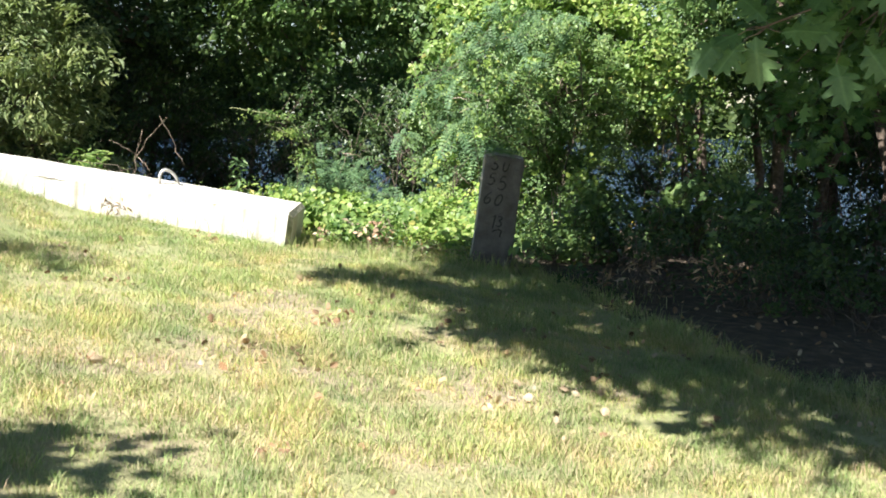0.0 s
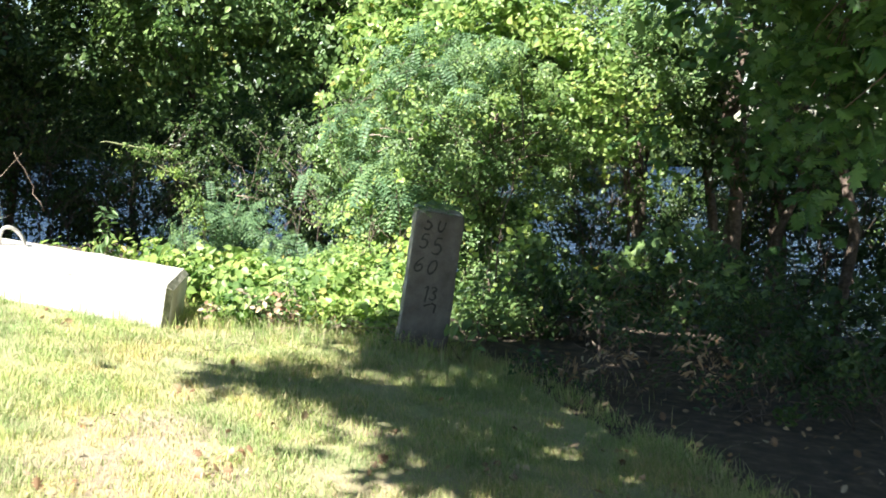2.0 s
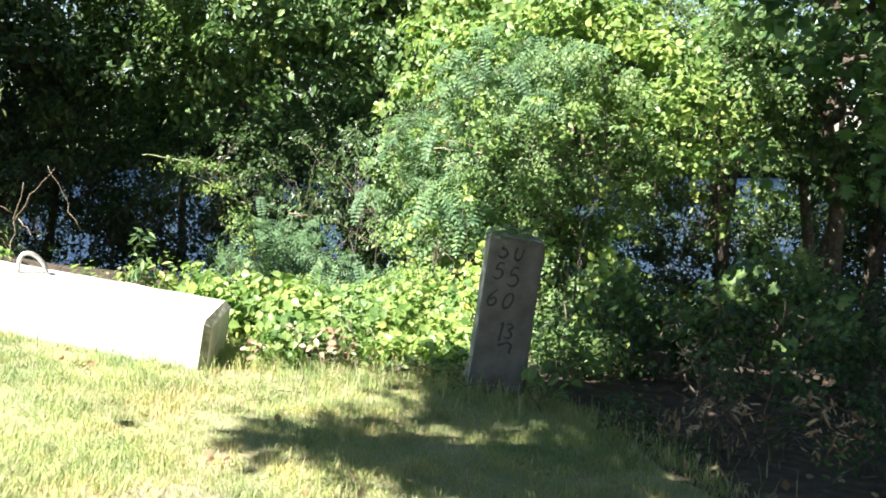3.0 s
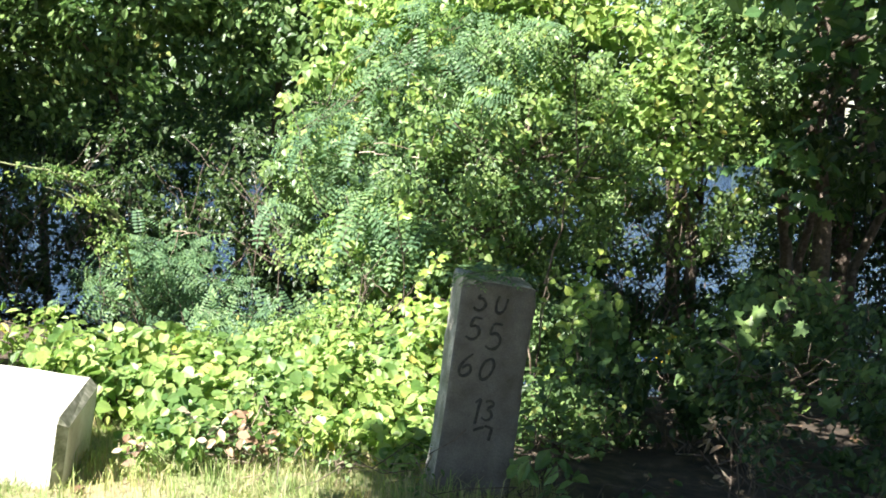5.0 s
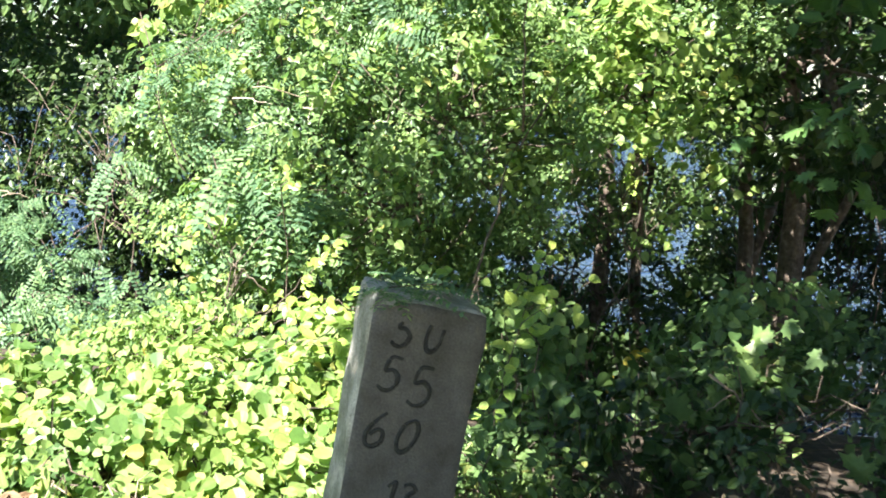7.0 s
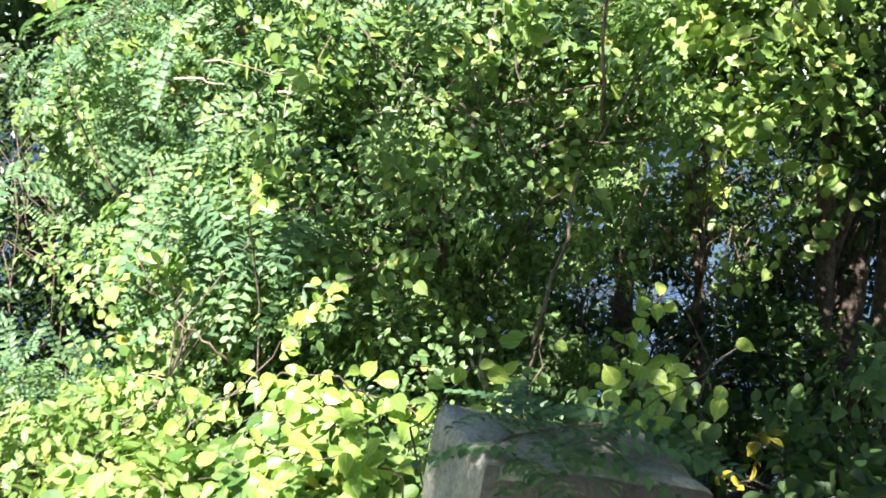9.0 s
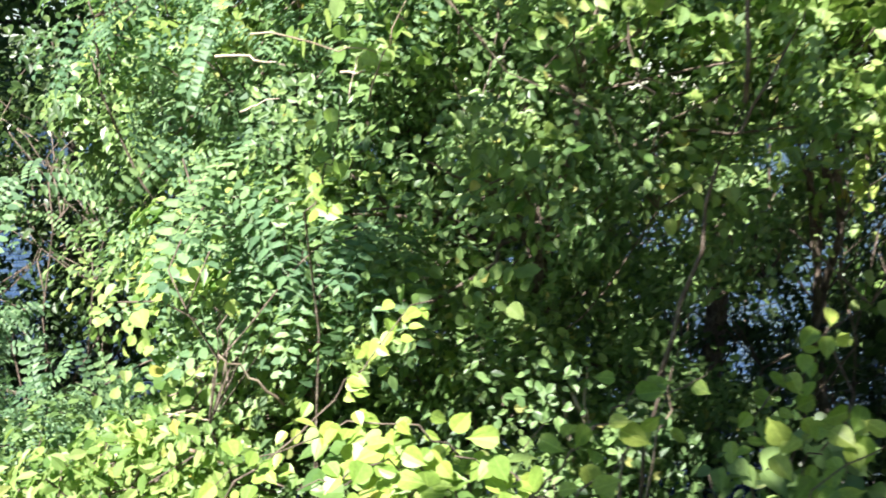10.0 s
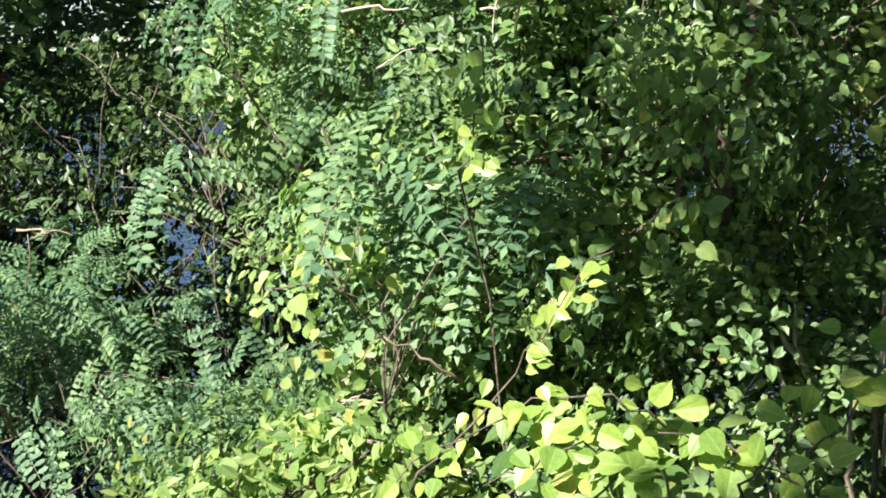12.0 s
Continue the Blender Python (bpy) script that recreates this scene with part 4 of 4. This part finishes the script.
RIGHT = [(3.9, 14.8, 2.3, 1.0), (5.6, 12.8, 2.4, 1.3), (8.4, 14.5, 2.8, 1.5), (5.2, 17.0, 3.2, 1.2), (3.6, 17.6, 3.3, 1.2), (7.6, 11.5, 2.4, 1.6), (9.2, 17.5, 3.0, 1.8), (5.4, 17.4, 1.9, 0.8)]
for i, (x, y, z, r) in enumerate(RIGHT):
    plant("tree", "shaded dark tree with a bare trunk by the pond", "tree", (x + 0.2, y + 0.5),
          [((x, y, z), (r, r, 1.5), int(62 * r)), ((x, y + 0.2, z + 2.2), (r * 1.5, r * 1.3, 1.2), 130)], dark_shade_leaf, OVAL, 0.105, 48, 0.26, 0.4, 1, 0.1, 45, 40 + i, group="trees by the pond")
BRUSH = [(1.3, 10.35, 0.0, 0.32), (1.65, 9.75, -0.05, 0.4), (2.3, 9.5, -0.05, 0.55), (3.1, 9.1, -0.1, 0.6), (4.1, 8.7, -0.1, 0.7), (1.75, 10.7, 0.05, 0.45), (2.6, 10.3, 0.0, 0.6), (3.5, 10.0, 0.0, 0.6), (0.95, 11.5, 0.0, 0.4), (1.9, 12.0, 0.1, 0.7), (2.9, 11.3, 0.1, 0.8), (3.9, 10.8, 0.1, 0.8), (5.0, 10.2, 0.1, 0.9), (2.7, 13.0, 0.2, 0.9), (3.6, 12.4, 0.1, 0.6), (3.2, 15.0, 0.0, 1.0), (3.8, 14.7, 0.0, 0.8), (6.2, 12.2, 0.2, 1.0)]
# Leaf colour carries lit or shaded growth: lighter for three, darker for the rest
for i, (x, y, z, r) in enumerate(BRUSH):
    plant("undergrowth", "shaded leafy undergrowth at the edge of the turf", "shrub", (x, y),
          [((x, y, z), (r, 0.5, 0.55), int((24 if i < 8 else 38) * r))], bush_leaf if i in (8, 13, 16) else dark_shade_leaf, OVAL if i < 8 or i % 2 == 0 else ROUND, 0.045 if i < 8 else 0.06, 55, 0.18, 0.35, 5, 0.008, 40, 51 + i, group="undergrowth in the shade")


def bare_wood(name, label, category, lines, mat):
    """Leafless wood: each limb a part. Lines of (start, end, thickness)."""
    root = thing(name, lines[0][0])
    rng = np.random.default_rng(len(label) + int(abs(lines[0][0][0]) * 100))
    for a, e, r in lines:
        ln = wander(a, e, 8, 0.02 * np.linalg.norm(np.array(e) - np.array(a)) + 0.002, rng, 0.03 * min(1.0, float(np.linalg.norm(np.array(e) - np.array(a)))))
        part("branch", tubes_mesh("branch", [(ln - np.array(lines[0][0]), np.linspace(r, r * 0.4, 8), 7)], mat), mat, root)
    return tagged(root, label, category)


pale, nt, b = material("pale_dead_wood", 0.85)
nt.links.new(ramp(nt, noise_tex(nt, 25.0, 5.0), [(0.3, (0.34, 0.25, 0.19)), (0.7, (0.6, 0.49, 0.41))]), b.inputs["Base Color"])
mossy, nt, b = material("mossy_bark", 0.95)
nt.links.new(ramp(nt, noise_tex(nt, 30.0, 5.0), [(0.35, (0.12, 0.11, 0.06)), (0.55, (0.2, 0.23, 0.1)), (0.75, (0.32, 0.33, 0.18))]), b.inputs["Base Color"])
bare_wood("fallen_branch", "mossy dead branch arching out of the hollow", "branch",
          [((-1.6, 14.95, 1.0), (-1.85, 14.88, 1.3), 0.017), ((-1.83, 14.88, 1.28), (-2.15, 14.85, 1.4), 0.015), ((-2.13, 14.85, 1.39), (-2.55, 14.8, 1.45), 0.011), ((-1.6, 14.95, 0.98), (-1.85, 14.9, 1.14), 0.013), ((-1.83, 14.9, 1.13), (-2.15, 14.85, 1.27), 0.01), ((-1.6, 14.95, 1.02), (-1.45, 15.9, -0.4), 0.014)], mossy)
plant("vine", "thin leaves clinging to the mossy branch", "vine", (-1.3, 15.4), [((-2.1, 14.86, 1.36), (0.4, 0.06, 0.08), 44), ((-1.85, 14.9, 1.14), (0.25, 0.06, 0.08), 30), ((-1.65, 14.95, 0.9), (0.15, 0.1, 0.25), 24)], vine_leaf, OVAL, 0.035, 12, 0.06, 0.2, 1, 0.005, 8, 74)
bare_wood("dead_shrub", "bare dead twigs leaning behind the beam", "shrub",
          [((-3.55, 14.0, 0.45), (-3.4, 14.0, 1.2), 0.005), ((-3.5, 14.0, 0.85), (-3.1, 13.9, 1.35), 0.004), ((-3.5, 14.0, 0.95), (-3.75, 13.9, 1.1), 0.005), ((-3.45, 14.0, 0.9), (-3.3, 13.9, 0.75), 0.005),
           ((-2.95, 14.1, 0.8), (-3.2, 14.0, 1.35), 0.005), ((-4.3, 14.0, 0.7), (-4.05, 13.9, 1.15), 0.0045)], twig)
bare_wood("dead_shrub", "tangle of bare twigs in the dark hollow", "shrub",
          [((-2.6, 16.0, 0.2), (-2.3, 15.8, 1.5), 0.005), ((-2.4, 15.9, 1.0), (-1.9, 15.6, 1.6), 0.0045), ((-2.4, 15.9, 0.9), (-2.9, 15.7, 1.4), 0.0045), ((-2.3, 15.8, 1.3), (-2.0, 15.6, 1.25), 0.004), ((-4.2, 15.2, 0.4), (-3.7, 15.1, 1.3), 0.007)], bark)
bare_wood("dead_twig", "thin pale dead twigs caught in the vines", "twig",
          [((0.52, 13.35, 1.45), (0.6, 13.3, 1.72), 0.0035), ((0.2, 13.4, 1.62), (0.56, 13.35, 1.58), 0.003), ((0.3, 13.3, 0.62), (0.12, 13.2, 0.78), 0.005), ((0.05, 13.3, 0.5), (0.3, 13.2, 0.42), 0.005)], twig)
bare_wood("dead_twig", "pale bare twig lying over the undergrowth", "twig",
          [((2.0, 11.9, 0.55), (2.25, 11.85, 0.35), 0.007), ((2.1, 11.88, 0.47), (1.95, 11.8, 0.42), 0.004), ((2.9, 11.5, 0.4), (3.1, 11.4, 0.25), 0.006)], twig)
bare_wood("broken_stub", "splintered pale stub of a cut sapling", "stump",
          [((1.21, 13.6, -0.2), (1.21, 13.58, 0.55), 0.013), ((1.3, 13.56, 0.42), (1.215, 13.58, 0.57), 0.014), ((1.27, 13.57, 0.48), (1.26, 13.58, 0.66), 0.006)], pale)
bare_wood("dead_twig", "tangle of reddish dead twigs under the bush", "twig",
          [((-0.09, 13.75, 0.46), (0.16, 13.7, 0.51), 0.0035), ((-0.01, 13.75, 0.54), (0.15, 13.7, 0.59), 0.003), ((0.07, 13.7, 0.61), (0.08, 13.75, 0.4), 0.003), ((-0.03, 13.7, 0.5), (0.19, 13.7, 0.46), 0.004), ((0.03, 13.7, 0.57), (0.09, 13.7, 0.65), 0.003)], twig)
bare_wood("dead_twig", "pale straight twigs lying across the top of the bush", "twig",
          [((0.11, 13.5, 1.56), (0.3, 13.45, 1.54), 0.004), ((0.46, 13.5, 1.53), (0.6, 13.45, 1.52), 0.004), ((0.51, 13.5, 1.6), (0.48, 13.45, 1.45), 0.003), ((0.18, 13.45, 1.41), (0.28, 13.4, 1.45), 0.003)], pale)
bare_wood("dead_twig", "grey dead twigs reaching out of the hollow", "twig",
          [((-1.24, 15.3, 0.9), (-1.02, 15.25, 0.86), 0.006), ((-1.18, 15.3, 0.86), (-1.06, 15.25, 0.89), 0.004), ((-1.2, 15.3, 0.88), (-1.35, 15.9, 0.0), 0.003)], twig)
bare_wood("dead_stalk", "thin dry stalks rising through the round-leaved vines", "stalk",
          [((1.08, 12.98, 0.1), (0.96, 12.95, 0.49), 0.004), ((0.76, 12.95, 0.36), (0.94, 12.95, 0.66), 0.003), ((0.82, 12.9, 0.1), (0.845, 12.9, 0.48), 0.004), ((0.77, 12.95, 0.4), (0.93, 12.95, 0.47), 0.003), ((1.13, 13.0, 0.0), (1.18, 13.0, 0.55), 0.009), ((1.22, 12.95, 0.4), (1.29, 12.95, 0.84), 0.004), ((0.9, 12.9, 0.0), (0.935, 12.9, 0.43), 0.004)], twig)
bare_wood("crooked_sapling", "dark crooked sapling stem among the vines", "sapling",
          [((1.2, 13.05, -0.05), (1.27, 13.0, 0.76), 0.01), ((1.26, 13.0, 0.74), (1.46, 13.0, 1.5), 0.008), ((1.46, 13.0, 1.48), (1.41, 12.95, 2.3), 0.007), ((1.45, 13.0, 1.4), (1.75, 13.1, 1.9), 0.005)], bark)
bare_wood("dead_weed", "dry reddish weed stem beside the turf", "weed",
          [((1.72, 10.8, -0.16), (1.7, 10.8, 0.5), 0.005), ((1.71, 10.8, 0.15), (1.55, 10.75, 0.4), 0.003), ((1.71, 10.8, 0.2), (1.9, 10.75, 0.45), 0.003), ((1.71, 10.8, 0.0), (1.5, 10.7, 0.12), 0.005)], bark)
for i, (x, y, z, r) in enumerate([(3.9, 15.6, 3.4, 0.07), (5.6, 18.0, 3.6, 0.1), (5.5, 15.8, 3.4, 0.08), (5.0, 16.6, 3.4, 0.06), (4.3, 16.2, 3.4, 0.05)]):
    bare_wood("bare_trunk", "bare tree trunk standing in the shade", "tree trunk",
              [((x, y, float(ground_z(x, y)) - 0.1), (x + 0.1, y, z + 1), r), ((x + 0.04, y, 1.4), (x + 0.7, y - 0.2, 2.6), r * 0.4)], bark)
plant("weed", "tall narrow-leaved weed behind the beam", "weed", (-1.98, 12.0), [((-1.98, 11.95, 0.72), (0.06, 0.06, 0.28), 9)], bush_leaf, NARROW, 0.1, 8, 0.06, 0.2, 1, 0.006, 6, 71)


plant("undergrowth", "small bright seedlings beside the milestone", "shrub", (1.1, 12.2),
      [((1.05, 12.0, 0.06), (0.45, 0.4, 0.24), 60), ((1.55, 12.7, 0.15), (0.35, 0.35, 0.35), 40)], bush_leaf, OVAL, 0.05, 45, 0.16, 0.4, 5, 0.006, 30, 76)
plant("maple_seedling", "young maple with broad pointed leaves in dappled light", "tree", (2.5, 12.4),
      [((2.3, 12.0, 0.52), (0.6, 0.25, 0.2), 9), ((2.9, 11.6, 0.42), (0.6, 0.3, 0.2), 9)], bush_leaf, MAPLE, 0.12, 7, 0.16, 0.4, 2, 0.008, 20, 77, 0.6)
plant("vine_thicket", "round-leaved vines in dappled light behind the milestone", "vine", (1.45, 12.6),
      [((1.42, 12.5, 0.45), (0.26, 0.2, 0.36), 20)], bush_leaf, ROUND, 0.062, 12, 0.12, 0.3, 3, 0.005, 14, 79)
plant("weed", "dry reddish weed against the beam", "weed", (-2.75, 10.2), [((-2.75, 10.18, 0.62), (0.14, 0.05, 0.08), 8)], dry_leaf, NARROW, 0.07, 9, 0.06, 0.2, 3, 0.003, 6, 92)
plant("weed", "yellowing weed in the undergrowth", "weed", (2.15, 13.0), [((2.1, 12.9, 0.3), (0.2, 0.1, 0.12), 4)], yellow_leaf, OVAL, 0.06, 6, 0.05, 0.3, 1, 0.004, 4, 78)
plant("weed", "leafy weed growing against the milestone", "weed", (0.74, 10.58), [((0.76, 10.55, 0.2), (0.12, 0.08, 0.16), 7)], bush_leaf, OVAL, 0.1, 6, 0.07, 0.2, 3, 0.004, 5, 75)

plant("dry_weed", "withered brown stalks and leaves at the thicket's foot", "weed", (-0.55, 10.72),
      [((-0.45, 10.5, 0.12), (0.55, 0.1, 0.12), 34), ((-1.02, 10.45, 0.26), (0.16, 0.12, 0.18), 26), ((-0.05, 10.5, 0.06), (0.2, 0.08, 0.1), 14), ((-0.7, 10.8, 0.3), (0.45, 0.2, 0.16), 16)], dry_leaf, OVAL, 0.06, 8, 0.09, 0.3, 10, 0.004, 30, 94)
plant("dry_weed", "withered brown stems in the shaded undergrowth", "weed", (1.7, 10.0),
      [((1.55, 9.9, 0.1), (0.3, 0.3, 0.18), 16), ((2.3, 9.7, 0.12), (0.5, 0.3, 0.2), 20), ((1.9, 11.0, 0.25), (0.4, 0.3, 0.2), 12)], dry_leaf, NARROW, 0.075, 6, 0.1, 0.3, 8, 0.004, 20, 95)


def fallen_leaves():
    rng = np.random.default_rng(9)
    heaps = rng.uniform([-2.6, 4.2], [2.6, 10.4], (46, 2))
    heaps[:28] = np.repeat([w[:2] for w in WORN], 2, 0) + rng.normal(size=(28, 2)) * 0.3
    q = (heaps[:, None] + rng.normal(size=(46, 6, 2)) * 0.07).reshape(-1, 2)
    q = np.concatenate([q, rng.uniform([-3.2, 4.0], [3.2, 10.8], (120, 2)), rng.uniform([1.0, 7.4], [5.0, 13.0], (260, 2))])
    p = np.stack([q[:, 0], q[:, 1], ground_z(q[:, 0], q[:, 1]) + rng.uniform(0.012, 0.035, len(q))], 1)
    n = rng.normal(size=p.shape) * 0.8 + [0, 0, 1.0]
    ob = new("fallen_leaves", leaf_mesh("fallen_leaves", p, n, rng.uniform(0.03, 0.065, len(q)), dry_leaf, OAK, 0.0, rng))
    return tagged(ob, "scattered dry brown leaves on the turf", "leaves", kind="stuff")


fallen_leaves()


def tall_grass():
    """Long uncut blades where the mower does not reach: along the thicket, the beam and the milestone."""
    rng = np.random.default_rng(15)
    foot = [(-1.2, 10.5, 0.25, 0.2, 500), (-0.7, 10.46, 0.4, 0.16, 520), (-0.1, 10.46, 0.4, 0.16, 380), (0.3, 10.55, 0.25, 0.1, 300), (0.75, 10.5, 0.2, 0.15, 260), (-2.6, 10.12, 1.2, 0.05, 420), (1.2, 9.9, 0.3, 0.3, 240)]
    q = np.concatenate([rng.normal(size=(n, 2)) * [a, b] + [x, y] for x, y, a, b, n in foot])
    n = len(q)
    h, ang = 0.04 + 0.13 * rng.random(n) ** 2.2, rng.uniform(0, 2 * math.pi, n)
    out = np.stack([np.cos(ang), np.sin(ang), np.zeros(n)], 1) * (h * rng.uniform(0.2, 1.0, n))[:, None]
    side = np.stack([-np.sin(ang), np.cos(ang), np.zeros(n)], 1) * rng.uniform(0.0012, 0.0028, n)[:, None]
    p = np.stack([q[:, 0], q[:, 1], ground_z(q[:, 0], q[:, 1]) - 0.005], 1)
    up = np.array([0, 0, 1.0]) * h[:, None]
    v = np.stack([p - side, p + side, p + out * 0.3 + up * 0.65 + side * 0.8, p + out * 0.3 + up * 0.65 - side * 0.8, p + out + up * 0.95], 1)
    loops = ((np.arange(n) * 5)[:, None] + np.array([0, 1, 2, 3, 3, 2, 4])[None]).ravel()
    ob = new("tall_grass", mesh_data("tall_grass", v.reshape(-1, 3), loops, np.tile([4, 3], n), grass_blade))
    return tagged(ob, "long straw-coloured grass along the thicket and the beam", "grass", kind="stuff")


tall_grass()


def vine(points, count, size, seed, label="trailing vine with bright round leaves"):
    """A single strand: a bent stem with its leaves one by one."""
    rng = np.random.default_rng(seed)
    p = np.array(points, float)
    root = thing("vine", p[-1])
    t = np.linspace(0, len(p) - 1, 14)
    line = np.stack([np.interp(t, np.arange(len(p)), p[:, k]) for k in range(3)], 1) + rng.normal(size=(14, 3)) * 0.008
    foot = np.array([line[-1][0] + 0.1, line[-1][1] + 0.25, float(ground_z(line[-1][0] + 0.1, line[-1][1] + 0.25))])
    line = np.concatenate([line, wander(line[-1], foot, 4, 0.02, rng)[1:]])
    part("stem", tubes_mesh("vine_stem", [(line - p[-1], np.linspace(0.0015, 0.0035, len(line)), 5)], bark), bark, root)
    for i in range(count):
        k = rng.uniform(0, 13)
        at = np.array([np.interp(k, np.arange(len(line)), line[:, q]) for q in range(3)]) + rng.normal(size=3) * 0.03
        n = Vector((-0.35, -0.75, 0.65)) + Vector(rng.normal(size=3) * 0.35)
        n.normalize()
        d = Vector((rng.normal() * 0.8, -0.2, -0.5 + rng.normal() * 0.5))
        d = (d - n * d.dot(n)).normalized()
        lf = part("leaf", VINE_LEAVES[i % 3], vine_single, root)
        lf.matrix_basis = frame_matrix(Vector(at - p[-1]), d.cross(n), d, n) @ Matrix.Scale(size * rng.uniform(0.7, 1.25), 4)
    return tagged(root, label, "vine", "vine strands")


VINE_LEAVES = []
for w in (0.4, 0.46, 0.36):
    shape, faces = disc(w)
    VINE_LEAVES.append(mesh_data("round_leaf", shape, np.concatenate([np.array(f) for f in faces]), [len(f) for f in faces], vine_single))
STRANDS = [
    ([(0.41, 13.15, 1.47), (0.42, 13.15, 1.35), (0.38, 13.15, 1.25), (0.34, 13.15, 1.18)], 14),
    ([(0.65, 13.1, 0.96), (0.56, 13.1, 0.87), (0.48, 13.1, 0.76), (0.38, 13.1, 0.65), (0.25, 13.1, 0.53), (0.13, 13.1, 0.44)], 30),
    ([(0.09, 12.9, 0.54), (0.27, 12.9, 0.61), (0.44, 12.9, 0.68), (0.59, 12.9, 0.66), (0.72, 12.9, 0.56)], 34),
    ([(0.27, 12.6, 0.6), (0.41, 12.6, 0.66), (0.53, 12.6, 0.65), (0.63, 12.6, 0.59)], 26),
    ([(0.95, 12.3, 0.94), (0.87, 12.3, 0.84), (0.77, 12.3, 0.74), (0.69, 12.3, 0.65)], 12),
    ([(1.28, 12.7, 0.84), (1.16, 12.7, 0.77), (1.08, 12.7, 0.66), (0.97, 12.7, 0.54)], 7),
    ([(1.53, 12.6, 0.98), (1.4, 12.6, 0.84), (1.33, 12.6, 0.72), (1.4, 12.6, 0.58)], 30),
    ([(1.43, 12.3, 0.84), (1.36, 12.3, 0.78), (1.3, 12.3, 0.7), (1.38, 12.3, 0.59)], 24),
    ([(0.3, 12.4, 0.5), (0.42, 12.4, 0.56), (0.56, 12.4, 0.55), (0.68, 12.4, 0.5)], 26),
    ([(0.15, 12.6, 0.46), (0.3, 12.6, 0.5), (0.45, 12.6, 0.55), (0.6, 12.6, 0.62)], 26),
    ([(0.6, 12.5, 0.7), (0.72, 12.5, 0.66), (0.82, 12.5, 0.6), (0.9, 12.5, 0.5)], 22),
    ([(2.4, 14.0, 1.54), (2.5, 14.0, 1.38), (2.42, 14.0, 1.23), (2.5, 14.0, 1.09)], 20),
    ([(1.6, 12.2, 0.9), (1.29, 12.2, 0.73), (1.2, 12.2, 0.49), (1.17, 12.2, 0.24)], 26),
    ([(0.03, 14.2, 0.7), (0.09, 14.2, 0.79), (0.21, 14.2, 0.9), (0.29, 14.2, 0.93)], 14),
    ([(-1.71, 15.2, 0.95), (-1.59, 15.2, 0.64), (-1.57, 15.2, 0.37)], 18),
]
for i, (pts, count) in enumerate(STRANDS):
    vine(pts, count, 0.045 if pts[0][1] > 13 and pts[0][0] < 1 else 0.053, 200 + i)

# a sprig of locust fallen across the milestone's top
rng = np.random.default_rng(33)
sp = np.array([[0.42, 10.7, 1.085], [0.5, 10.69, 1.09], [0.57, 10.73, 1.085], [0.47, 10.78, 1.09], [0.53, 10.8, 1.085], [0.4, 10.68, 1.08]])
root = thing("locust_sprig", (0.48, 10.74, 1.075))
tagged(part("foliage", leaf_mesh("sprig", np.repeat(sp, 6, 0) + rng.normal(size=(36, 3)) * [0.045, 0.045, 0.012] - [0.48, 10.74, 1.075], rng.normal(size=(36, 3)) * 0.16 + [0, 0, 1], rng.uniform(0.1, 0.17, 36), locust_leaf, PINNATE, 0.0, rng), locust_leaf, root), kind="stuff")
part("stem", tubes_mesh("sprig_stem", [(wander((-0.1, -0.03, 0.0), (0.14, 0.03, 0.02), 6, 0.006, rng), np.linspace(0.0025, 0.0015, 6), 5)], bark), bark, root)
tagged(root, "small green locust sprig lying on the milestone", "sprig")

# ---- far shore ----
rng = np.random.default_rng(5)
pts, nr, sz = [], [], []
for i in range(150):
    x = -170 + 340 * i / 149 + rng.normal() * 1.5
    h = rng.uniform(4, 9) if x < 25 else rng.uniform(1.5, 3.5)
    c = rng.normal(size=(300, 3)) * [2.4, 1.5, h * 0.27] + [x, 112 + rng.normal() * 1.5, h * 0.42 - 0.8]
    pts.append(c)
    nr.append(rng.normal(size=c.shape) + [0, -0.6, 0.6])
    sz.append(rng.uniform(0.6, 1.5, len(c)))
ob = new("far_woods", leaf_mesh("far_woods", np.concatenate(pts), np.concatenate(nr), np.concatenate(sz), far_leaf, OVAL, 0.5, rng))
tagged(ob, "low green woods on the far shore", "woods", kind="stuff")
